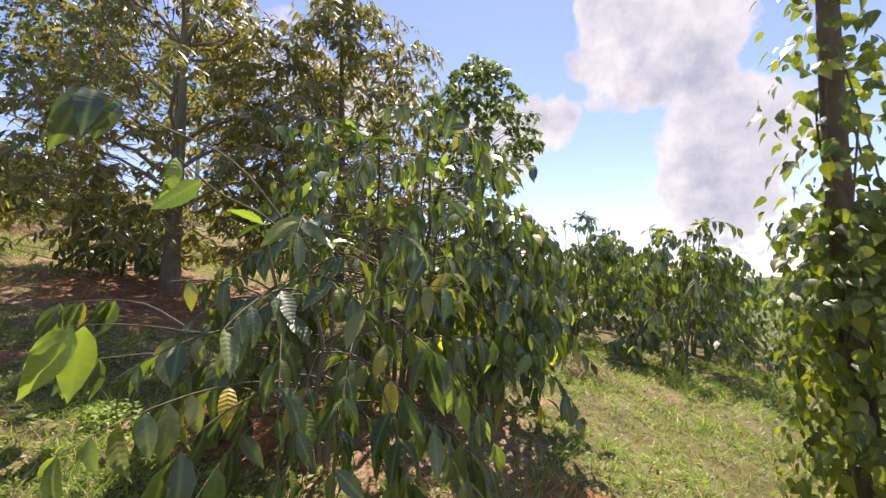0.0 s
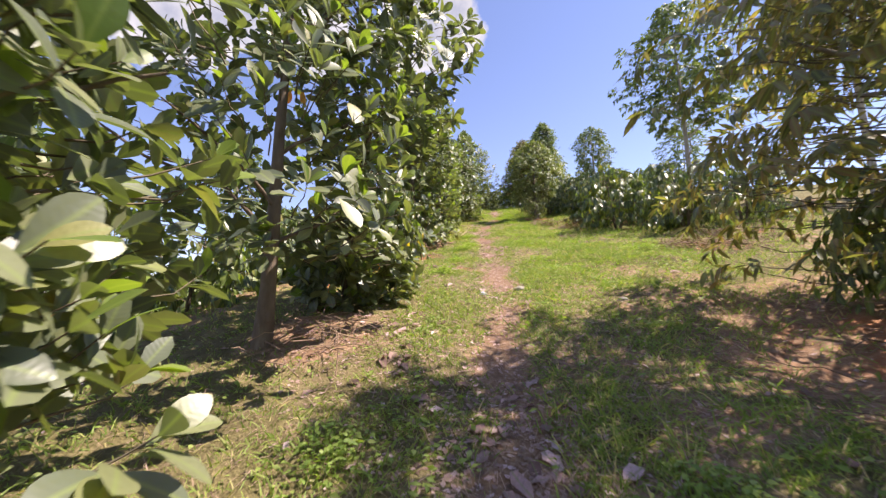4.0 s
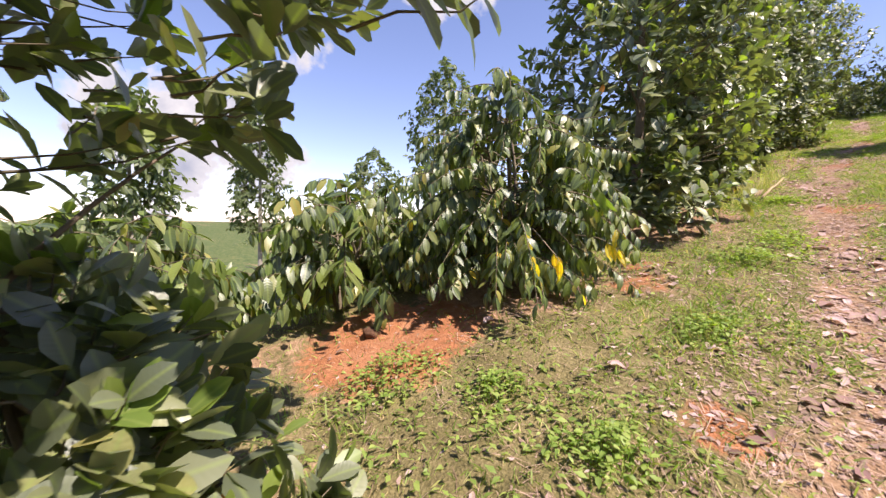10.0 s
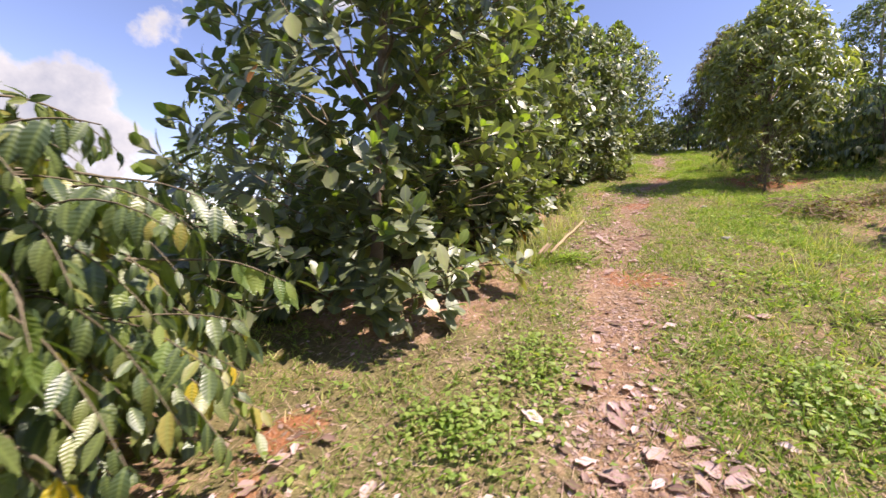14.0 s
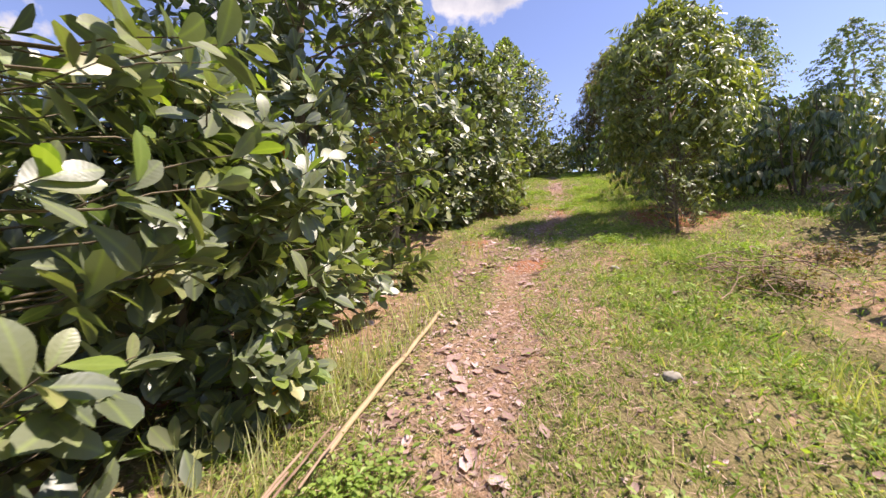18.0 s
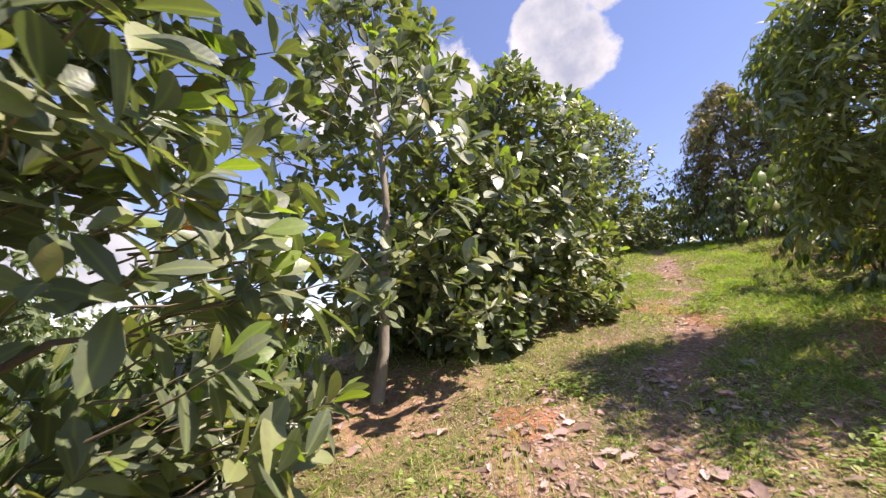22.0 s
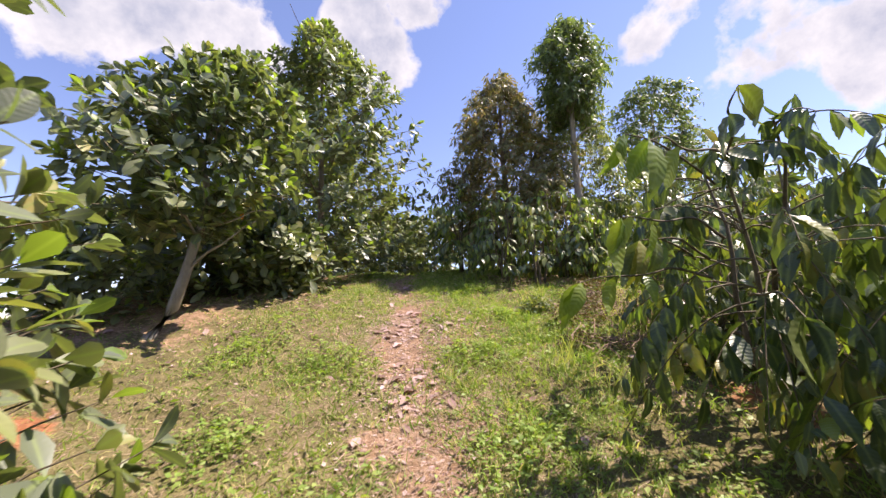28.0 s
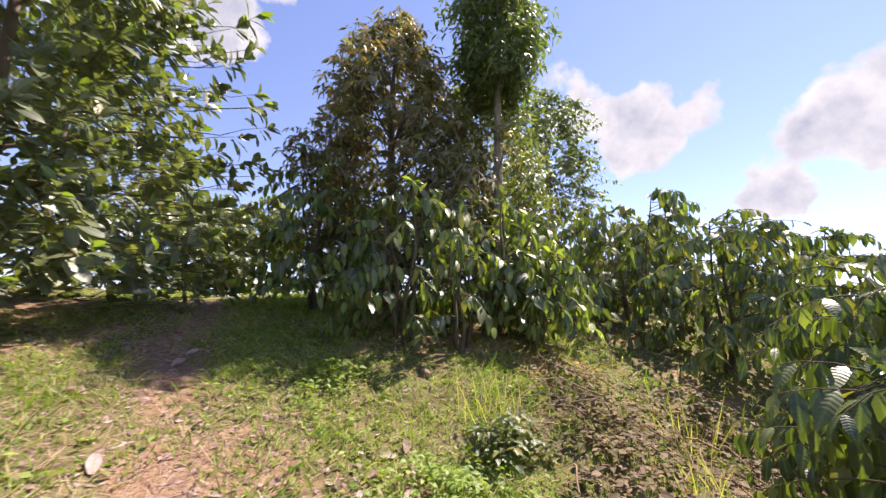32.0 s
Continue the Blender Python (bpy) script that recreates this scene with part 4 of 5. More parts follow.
spray_tree(8.6, -2.0, 6.4, 1.3, 3.0, 300, 0.2, FARLEAF, PALEBARK, "silver_oak", "slender silver oak with grey-green feathery crown", trunk_r=0.09, limbs=10, per=13, seed=57, ragged=0.5, belly=0.5, shapes=SMALL_SHAPES)
spray_tree(2.22, 14.35, 3.25, 0.98, 0.95, 780, 0.13, DURIAN, BARK, "durian_tree", "rounded durian tree with drooping dark-green leaves", trunk_r=0.08, limbs=12, per=15, seed=52, ragged=0.2, belly=0.45, singles=240)
spray_tree(2.05, 13.55, 1.3, 0.45, 0.2, 130, 0.06, DURIAN, TWIG, "shrub", "thin straggly shrub with tiny leaves", trunk_r=0.02, limbs=6, per=14, seed=53, hang=0.2, spray=0.2)
spray_tree(2.95, 22.6, 4.3, 1.25, 0.35, 1350, 0.13, RUSTY, BARK, "durian_tree", "durian tree with drooping coppery-brown leaves", trunk_r=0.09, limbs=12, per=15, seed=54, ragged=0.3, belly=0.35)
spray_tree(4.6, 22.7, 3.9, 1.05, 0.5, 640, 0.125, DURIAN, BARK, "durian_tree", "durian tree with drooping dark-green leaves", trunk_r=0.07, limbs=9, per=14, seed=58, ragged=0.3, belly=0.35)
spray_tree(4.05, 21.65, 5.05, 0.62, 3.0, 700, 0.125, FARLEAF, GREYBARK, "lopped_tree", "tall lopped tree with a bare grey trunk and tufted top", trunk_r=0.085, limbs=9, per=14, seed=55, ragged=0.4, belly=0.45, fork=0.9)
COFFEE_SPOTS = ((3.5, 10.5, 1.7, 0.9), (3.3, 8.7, 1.6, 0.95), (4.4, 7.7, 1.6, 1.05), (3.1, 16.3, 1.7, 0.9), (4.6, 10.2, 1.7, 1.1), (6.2, 8.6, 1.7, 1.1), (6.0, 11.8, 1.7, 1.1), (4.5, 12.9, 1.7, 1.0), (4.4, 15.4, 1.8, 1.0),
                (2.85, 17.1, 1.7, 0.95), (4.15, 18.3, 1.6, 0.9), (5.2, 19.8, 1.6, 1.0), (3.6, 20.6, 0.9, 0.6), (3.25, 18.1, 1.1, 0.7), (5.6, 20.9, 1.7, 1.0), (6.6, 22.0, 1.7, 1.0), (7.6, 19.9, 1.8, 1.1), (8.4, 22.6, 1.8, 1.1), (5.4, 17.3, 1.7, 1.0),
                (3.35, 20.95, 1.5, 0.7), (2.4, 20.95, 1.4, 0.65), (3.85, 21.0, 1.3, 0.6), (2.85, 20.75, 1.0, 0.5), (4.9, 22.6, 1.7, 1.0), (6.3, 23.6, 1.8, 1.0), (1.95, 22.3, 1.9, 0.75))
for k, (px, py, h, r) in enumerate(COFFEE_SPOTS):
    close = (px, py) in ((2.85, 17.1), (4.15, 18.3), (5.2, 19.8))
    bush = coffee(px, py, h, r, branches=int((60 if px == 2.85 else 105) * min(1, r)), leaf=0.16 if r <= 0.8 or (close and px > 4) else 0.19, seed=60 + k, singles=150 if close else 0, light=0.3 if py > 20.5 and px < 4 else 0.05, fine=close, dens=0.75 if px == 2.85 else 1, bare=0.35 if px == 2.85 else 0.22)
    if (px, py) == (2.85, 17.1):
        for j, (bx, by, bz, fx, fy, fz, n, pale) in enumerate(((2.5, 17.0, 1.1, 1.62, 16.5, 1.24, 4, 1), (2.5, 16.9, 1.5, 1.74, 16.45, 1.56, 3, 1), (2.5, 16.9, 1.5, 1.9, 16.2, 1.7, 4, 0), (2.4, 17.0, 0.9, 1.58, 16.8, 0.92, 5, 1),
                                                               (2.5, 17.0, 1.4, 1.82, 16.72, 1.62, 6, 1), (2.4, 17.0, 1.0, 1.95, 16.9, 1.1, 6, 0), (2.4, 17.1, 1.0, 2.08, 17.05, 1.1, 5, 1), (2.5, 16.9, 0.8, 2.1, 16.3, 0.9, 8, 0))):
            reach(bush, (bx, by, bz), (fx, fy, fz), n, 0.24, 40 + j, COFFEE_LIGHT if pale else None, "coffee_light" if pale else "coffee", 0.6, 0.05)
far_rows = [coffee(8.2, -4.2, 2.75, 1.25, branches=72, leaf=0.25, dens=0.75, seed=90), coffee(9.0, -6.6, 2.75, 1.25, branches=72, leaf=0.25, dens=0.75, seed=91),
            coffee(-4.9, 4.1, 1.25, 1.0, branches=60, leaf=0.24, dens=0.75, seed=92, light=0.25), coffee(-7.6, 7.2, 1.3, 1.05, branches=60, leaf=0.24, dens=0.75, seed=93, light=0.25)]
for k, (px, py, turn) in enumerate(((7.0, -5.9, 40), (10.6, -4.8, 130), (11.2, -7.6, 200), (9.6, -2.0, 300), (11.8, -2.6, 80), (12.8, -5.4, 10), (7.8, -8.6, 250), (10.0, -9.6, 170), (13.4, -8.4, 60), (12.2, 0.4, 220), (9.0, 0.8, 100),
                                    (6.4, -1.8, 20), (14.6, -1.6, 330), (15.2, -6.6, 270), (7.6, 3.6, 150), (9.8, 5.0, 50), (12.0, 3.4, 310), (-6.3, 3.4, 30), (-6.2, 6.4, 120), (-6.8, 9.0, 210), (-5.2, 8.4, 10), (-8.8, 5.0, 70),
                                    (-8.6, 8.0, 160), (-5.6, 11.0, 240), (-8.0, 11.4, 320), (-11.0, 6.6, 200), (-11.2, 9.8, 20), (-6.6, 0.6, 110), (-9.4, 1.6, 290), (-5.0, 14.4, 60), (-5.8, 17.6, 140), (-5.2, 20.6, 230))):
    c = copy_thing(far_rows[k % 2 + (2 if px < 0 else 0)], pose(px, py, float(land(px, py)) - 0.03, 0, 0, turn))

# ---- trees behind ----
spray_tree(-7.3, 4.0, 4.6, 0.55, 1.6, 260, 0.15, FARLEAF, PALEBARK, "shade_tree", "slim shade tree with thin feathery foliage", shapes=SMALL_SHAPES, trunk_r=0.07, limbs=9, per=12, seed=101, ragged=0.5, belly=0.5)
spray_tree(-14.2, 8.5, 9.6, 0.85, 3.6, 420, 0.2, FARLEAF, PALEBARK, "shade_tree", "slim shade tree with thin feathery foliage", shapes=SMALL_SHAPES, trunk_r=0.1, limbs=12, per=12, seed=102, ragged=0.6, belly=0.5)
spray_tree(-9.6, 13.0, 6.9, 1.2, 2.0, 330, 0.2, FARLEAF, PALEBARK, "shade_tree", "slim shade tree with thin feathery foliage", shapes=SMALL_SHAPES, trunk_r=0.1, limbs=12, per=12, seed=103, ragged=0.5, belly=0.4)
spray_tree(-19.0, 17.0, 8.0, 1.6, 3.0, 260, 0.3, FARLEAF, PALEBARK, "shade_tree", "slim shade tree with thin feathery foliage", shapes=SMALL_SHAPES, trunk_r=0.1, limbs=10, per=12, seed=104, ragged=0.6, belly=0.5)
spray_tree(7.7, 24.2, 5.3, 1.15, 2.0, 620, 0.12, FARLEAF, PALEBARK, "silver_oak", "silver oak with thin grey-green feathery crown", shapes=SMALL_SHAPES, trunk_r=0.09, limbs=10, per=13, seed=114, ragged=0.5, belly=0.45)
coffee(3.15, 2.0, 1.25, 0.7, branches=90, leaf=0.16, seed=46, light=0.04, label="low dark coffee bush behind a durian trunk")
for k, (px, py, h, r) in enumerate(((9.4, 16.5, 9.5, 2.2), (23.4, 43.0, 13.0, 2.3), (12.5, 12.0, 9.5, 2.4))):
    spray_tree(px, py, h, r, h * 0.38, 620, 0.22, FARLEAF, PALEBARK, "silver_oak", "tall silver oak with grey-green feathery crown", shapes=SMALL_SHAPES, trunk_r=0.12, limbs=12, per=13, seed=110 + k, ragged=0.5, belly=0.5)
for k, (px, py, h, r) in enumerate(((0.3, 28.6, 2.4, 1.1), (2.0, 29.0, 2.8, 1.2), (-0.8, 32.5, 4.2, 1.6), (4.6, 30.0, 3.4, 1.6), (1.0, 33.5, 4.0, 1.6))):
    spray_tree(px, py, h, r, 0.2, 260, 0.2, DURIAN, BARK, "bushy_tree", "bushy dark-green tree beyond the crest", shapes=SMALL_SHAPES, trunk_r=0.08, limbs=8, per=12, seed=130 + k)


def pepper_post(x, y):
    rng = np.random.default_rng(400)
    ob = rooted("pepper_vine", x, y, "pepper vine with yellow-green leaves climbing a living tree post", "vine")
    t = np.linspace(0, 1, 10)
    line = np.stack([0.06 * np.sin(4 * t), 0.05 * np.sin(3 * t + 1), 5.6 * t], 1)
    stem_part("post_trunk", [(line, 0.08 - 0.035 * t)], BARK, ob, 10, "dark rough living post")
    for k in range(7):
        a = line[9] * 0.75 + line[8] * 0.25 - np.array([0, 0, 0.35 * rng.random()])
        b = a + np.array([*(around(rng, 1)[0, :2] * 0.9), rng.uniform(0.2, 0.7)])
        stem_part("limb", [(curve(a, b, 0.05, 6, rng), np.linspace(0.03, 0.008, 6))], BARK, ob, 6)
    for k in range(9):
        q = np.linspace(0, 1, 30)
        s = k * 0.7 + q * rng.uniform(2, 5)
        vine = np.stack([0.13 * np.cos(s), 0.13 * np.sin(s), q * rng.uniform(2.0, 3.6)], 1)
        stem_part("vine_stem", [(vine, np.full(30, 0.007))], TWIG, ob, 4)
    n = 2300
    z = np.where(rng.uniform(0, 1, n) < 0.8, rng.uniform(0.05, 2.1, n), rng.uniform(1.9, 4.0, n))
    o = around(rng, n)
    P = o * (rng.uniform(0.10, 0.42, n) * (1.15 - 0.2 * z / 3.4))[:, None] + np.stack([0 * z, 0 * z, z], 1)
    D = o * 0.5 + around(rng, n) * 0.5 - np.array([0, 0, 1.0]) * rng.uniform(0.3, 1.2, n)[:, None]
    foliage(ob, HEART_SHAPES, "pepper", PEPPER, P, D, o + np.array([0, 0, 0.5]) + rng.normal(0, 0.3, (n, 3)), rng.uniform(0.06, 0.12, n), 120)
    E = line[9] + rng.normal(0, 1, (160, 3)) * np.array([0.6, 0.6, 0.35]) + np.array([0, 0, 0.3])
    u = np.repeat(E, 12, 0) + rng.normal(0, 0.1, (1920, 3))
    foliage(ob, NARROW_SHAPES, "post_leaf", FARLEAF, u, rng.normal(0, 1, (1920, 3)) - np.array([0, 0, 0.6]), rng.normal(0, 0.5, (1920, 3)) + np.array([0, 0, 1]), rng.uniform(0.08, 0.15, 1920), 0, "treetop_leaves")


pepper_post(2.3, -5.75)


def far_woods():
    """Trees and hedges scattered over the opposite slopes."""
    rng = np.random.default_rng(500)
    n = 420
    a, r = rng.uniform(radians(20), radians(340), n), rng.uniform(0, 1, n) ** 0.7 * 330 + 45
    x, y = -np.sin(a) * r, 8 + np.cos(a) * r
    size = rng.uniform(1.6, 3.6, n)
    m = 46
    C = np.stack([x, y, land(x, y) + size * 0.75], 1)
    P = (C[:, None] + rng.normal(0, 0.42, (n, m, 3)) * size[:, None, None] * np.array([1.15, 1.15, 0.8])).reshape(-1, 3)
    D = rng.normal(0, 1, (n * m, 3))
    V, T, U = spread(SMALL_SHAPES, P, D, rng.normal(0, 1, (n * m, 3)), np.repeat(size, m) * rng.uniform(0.3, 0.6, n * m))
    tagged(new("far_woods", mesh_of("far_woods", V, T, FARLEAF, U)), "scattered trees and hedges on the far slopes", "woods", kind="stuff")


far_woods()

# ---- things on the ground ----


def fallen_cane():
    ob = rooted("cane", -0.5, 9.9, "long dry split cane lying beside the trail", "cane", sink=0)
    a, b = np.array([-0.66, 9.4]), np.array([-0.51, 10.85])
    q = np.linspace(0, 1, 12)
    xy = a + (b - a) * q[:, None]
    z = land(xy[:, 0], xy[:, 1]) + 0.045
    pts = np.stack([xy[:, 0], xy[:, 1], z], 1) - np.array(ob.location)
    stem_part("cane_stem", [(pts, np.full(12, 0.016))], CANE, ob, 8)
    rng = np.random.default_rng(5)
    for k in range(5):
        o = np.array([rng.uniform(-0.05, 0.05), rng.uniform(-0.3, 0.1), 0.01])
        stem_part("split_strip", [(np.stack([pts[i] + o for i in range(3)]) - np.array([0, 0.25, 0.0]), np.full(3, 0.007))], DEADTWIG, ob, 4)


def brush_pile(x, y, r, n, seed, label="heap of dead brown twigs and dry weeds"):
    rng = np.random.default_rng(seed)
    ob = rooted("brush_pile", x, y, label, "brush pile", sink=0)
    lines = []
    for k in range(n):
        c = rng.normal(0, r * 0.5, 2)
        a = rng.uniform(0, np.pi)
        h = rng.uniform(0.06, 0.26)
        e = np.array([np.cos(a), np.sin(a)]) * h
        p0, p1 = c - e, c + e
        z0, z1 = (float(land(x + p[0], y + p[1])) - ob.location.z + rng.uniform(0.01, 0.16) for p in (p0, p1))
        lines.append((curve((*p0, z0), (*p1, z1), 0.02, 4, rng, 0.08), np.linspace(0.004, 0.002, 4) * rng.uniform(0.5, 1.5)))
    V, T = tubes(lines, 4)
    part("dead_twig_tangle", mesh_of("dead_twig_tangle", V, T, DEADTWIG), ob, kind="stuff")


def clod(x, y, size, seed, mat=None, name="earth_clod", label="rough clod of dark red earth", category="clod"):
    rng = np.random.default_rng(seed)
    bm = bmesh.new()
    bmesh.ops.create_icosphere(bm, subdivisions=3, radius=1)
    for v in bm.verts:
        k = 1 + 0.28 * noise.noise(v.co * 1.6 + Vector((seed, 0, 0))) + 0.14 * noise.noise(v.co * 4 + Vector((0, seed, 0)))
        v.co = Vector((v.co.x * size * k, v.co.y * size * k * 0.8, v.co.z * size * k * 0.55))
    me = bpy.data.meshes.new(name)
    bm.to_mesh(me)
    bm.free()
    me.polygons.foreach_set("use_smooth", np.ones(len(me.polygons), bool))
    me.materials.append(mat or CLOD)
    ob = new(name, me)
    ob.location = (x, y, float(land(x, y)) + size * 0.12)
    ob.rotation_euler = (0, 0, rng.uniform(0, 6))
    tagged(ob, label, category)


def weed_clump(x, y, r, n, seed, leaf=0.03, mat=None, tall=0.10, label="low clump of light-green broad-leaved weeds"):
    rng = np.random.default_rng(seed)
    ob = rooted("weed_clump", x, y, label, "weed", "weeds beside the trail", sink=0)
    c = rng.normal(0, r * 0.45, (n, 2)) * np.array([1.0, rng.uniform(0.7, 1.3)])
    lump = 0.5 + 0.5 * np.sin(c[:, 0] * 17 + seed) * np.sin(c[:, 1] * 15 + 2 * seed)
    z = land(x + c[:, 0], y + c[:, 1]) - ob.location.z
    k = np.exp(-(np.hypot(c[:, 0], c[:, 1]) / r) ** 2) * (0.45 + 0.55 * lump)
    top = z + tall * k * rng.uniform(0.25, 1.1, n) + 0.008
    P = np.stack([c[:, 0], c[:, 1], top], 1)
    D = around(rng, n) + np.array([0, 0, 0.12]) + rng.normal(0, 0.15, (n, 3))
    V, T, U = spread(WEED_SHAPES, P, D, np.array([0, 0, 1.0]) + rng.normal(0, 0.22, (n, 3)), leaf * rng.uniform(0.5, 1.5, n))
    part("weed_leaves", mesh_of("weed_leaves", V, T, mat or HERB, U), ob, kind="stuff")
    V, T = tubes([(np.array([[p[0] * 0.9, p[1] * 0.9, zz], p]), np.array([0.002, 0.0012])) for p, zz in zip(P[::4], z[::4])], 3)
    part("stalk_tangle", mesh_of("stalk_tangle", V, T, HERB), ob, kind="stuff")


def blades(P, D, L, W, bend, rng):
    """Grass blades of three narrowing joints."""
    n = len(P)
    side = unit(np.cross(D, rng.normal(0, 1, (n, 3))))
    q = np.array([0, 0.55, 1.0])
    C = P[:, None] + L[:, None, None] * (D[:, None] * q[None, :, None] - np.array([0, 0, 1.0]) * (bend[:, None] * q[None] ** 2)[..., None])
    w = W[:, None, None] * side[:, None]
    V = np.stack([C[:, 0] - w[:, 0], C[:, 0] + w[:, 0], C[:, 1] - w[:, 0] * 0.7, C[:, 1] + w[:, 0] * 0.7, C[:, 2]], 1).reshape(-1, 3)
    t = np.array([[0, 1, 3], [0, 3, 2], [2, 3, 4]])
    T = (t[None] + (np.arange(n) * 5)[:, None, None]).reshape(-1, 3)
    U = np.tile(np.array([[0.2, 0], [0.8, 0], [0.2, 0.5], [0.8, 0.5], [0.3, 1]]), (n, 1))
    return V, T, U


def grass_tuft(x, y, n, tall, seed, mat=None, label="tuft of tall pale seeding grass"):
    rng = np.random.default_rng(seed)
    ob = rooted("grass_tuft", x, y, label, "grass", "tall grass tufts", sink=0)
    P = np.stack([rng.normal(0, 0.07, n), rng.normal(0, 0.07, n), np.zeros(n)], 1)
    D = unit(around(rng, n) * rng.uniform(0.05, 0.5, n)[:, None] + np.array([0, 0, 1.0]))
    V, T, U = blades(P, D, tall * rng.uniform(0.5, 1.1, n), rng.uniform(0.002, 0.004, n), rng.uniform(0.05, 0.4, n), rng)
    part("blade_tuft", mesh_of("blade_tuft", V, T, mat or STRAW, U), ob, kind="stuff")


fallen_cane()
brush_pile(3.6, 5.4, 0.9, 150, 11)
brush_pile(4.6, 6.4, 0.8, 110, 12)
brush_pile(3.5, 10.9, 0.6, 90, 13, "dry brown weeds and twigs on a bank")
brush_pile(1.9, 11.6, 0.5, 70, 14, "dry brown weeds and twigs on a bank")
brush_pile(2.9, 19.4, 0.6, 50, 15, "dry bramble twigs on red earth")
brush_pile(-1.5, 1.9, 0.6, 70, 16, "fallen twigs under a jackfruit tree")
brush_pile(2.8, 0.6, 0.9, 130, 18, "fallen twigs on red earth under a durian tree")
brush_pile(2.0, 0.2, 0.5, 50, 19, "fallen twigs on red earth under a durian tree")
brush_pile(3.3, 18.6, 0.6, 90, 20, "dry bramble twigs on red earth")
brush_pile(2.6, 18.2, 0.4, 50, 21, "dry bramble twigs on red earth")
brush_pile(5.2, -4.2, 0.5, 60, 17, "heap of dark dead weeds in the grass")
for k, (cx, cy, s) in enumerate(((2.7, 10.9, 0.13), (3.0, 11.5, 0.09), (-2.6, 4.7, 0.08), (-2.2, 10.4, 0.1), (3.2, 18.0, 0.12), (2.4, 19.0, 0.09))):
    clod(cx, cy, s, 31 + k)
# pale lumps; the first stands in for a pale fallen leaf, the rest are stones
for k, (cx, cy, s) in enumerate(((0.81, 14.28, 0.06), (1.0, 12.1, 0.05), (0.24, 3.47, 0.07), (1.15, 2.75, 0.05), (0.9, 10.1, 0.05))):
    clod(cx, cy, s, 41 + k, PALEBARK, "stone", "small pale lump lying in the grass", "stone")
clod(-0.2, 3.3, 0.045, 48, WRAPPER, "wrapper", "crumpled white plastic wrapper dropped on the trail", "litter")
WEEDS = ((-1.95, 4.35, 0.34), (-1.35, 4.55, 0.18), (-0.75, 4.4, 0.22), (-0.6, 5.6, 0.25), (-0.55, 6.9, 0.3), (-0.4, 7.5, 0.3), (0.85, 7.6, 0.4), (1.2, 7.3, 0.45), (0.75, 5.4, 0.3), (1.1, 13.0, 0.35), (0.75, 16.0, 0.35),
         (1.0, 16.6, 0.4), (1.35, 17.2, 0.4), (1.1, 15.2, 0.3), (1.4, 18.4, 0.35), (1.9, 19.4, 0.35), (2.3, 18.6, 0.4), (-0.2, 17.4, 0.3), (0.2, 18.4, 0.35), (-0.5, 18.6, 0.4), (2.6, 5.6, 0.35), (3.0, 6.4, 0.3),
         (0.9, -1.6, 0.2), (-0.9, 0.5, 0.22), (-1.2, -1.2, 0.25), (0.5, 0.2, 0.2), (2.3, 12.4, 0.35), (1.7, 20.4, 0.3), (-0.45, 9.3, 0.25), (-0.35, 13.7, 0.25))
for k, (wx, wy, r) in enumerate(WEEDS):
    weed_clump(wx, wy, r, int(1400 * r), 200 + k, tall=0.12)
weed_clump(2.35, 19.55, 0.24, 420, 251, leaf=0.04, mat=COFFEE, tall=0.24, label="dark-green bushy weed clump in the grass")
# grass in seed
for k, (wx, wy, r) in enumerate(((2.5, 9.7, 0.4), (2.8, 10.5, 0.45), (2.1, 11.4, 0.35), (2.9, 12.2, 0.4), (2.9, 19.2, 0.4), (2.5, 18.9, 0.35), (3.2, 19.7, 0.4), (3.4, 18.6, 0.45), (2.3, 18.35, 0.2), (3.0, 18.1, 0.4), (3.7, 19.3, 0.4), (4.2, 7.0, 0.4), (4.9, -4.2, 0.35), (3.3, 5.6, 0.5))):
    weed_clump(wx, wy, r, int(1000 * r), 260 + k, leaf=0.042, mat=DRYWEED, tall=0.24, label="dried dark-brown weed clump on the bank")
for k, (gx, gy) in enumerate(((-0.95, 9.45), (-0.8, 9.75), (-0.7, 10.3), (-0.62, 10.6), (-1.05, 9.1), (1.3, 9.3), (1.6, 10.0), (-0.5, 12.6), (2.0, 18.0), (2.4, 19.8), (2.7, 18.4), (2.9, 18.9), (2.2, 17.6), (3.3, 19.2), (-1.15, 9.8), (-1.3, 9.5), (-1.0, 10.2), (-0.85, 9.2), (-0.72, 9.95), (-0.9, 10.1), (-0.6, 11.0))):
    grass_tuft(gx, gy, 30, 0.42, 300 + k)

# ---- fallen leaves and turf ----


def up_of(x, y):
    """The way that the ground faces."""
    e = 0.05
    return unit(np.stack([land(x - e, y) - land(x + e, y), land(x, y - e) - land(x, y + e), np.full(len(x), 2 * e)], 1))


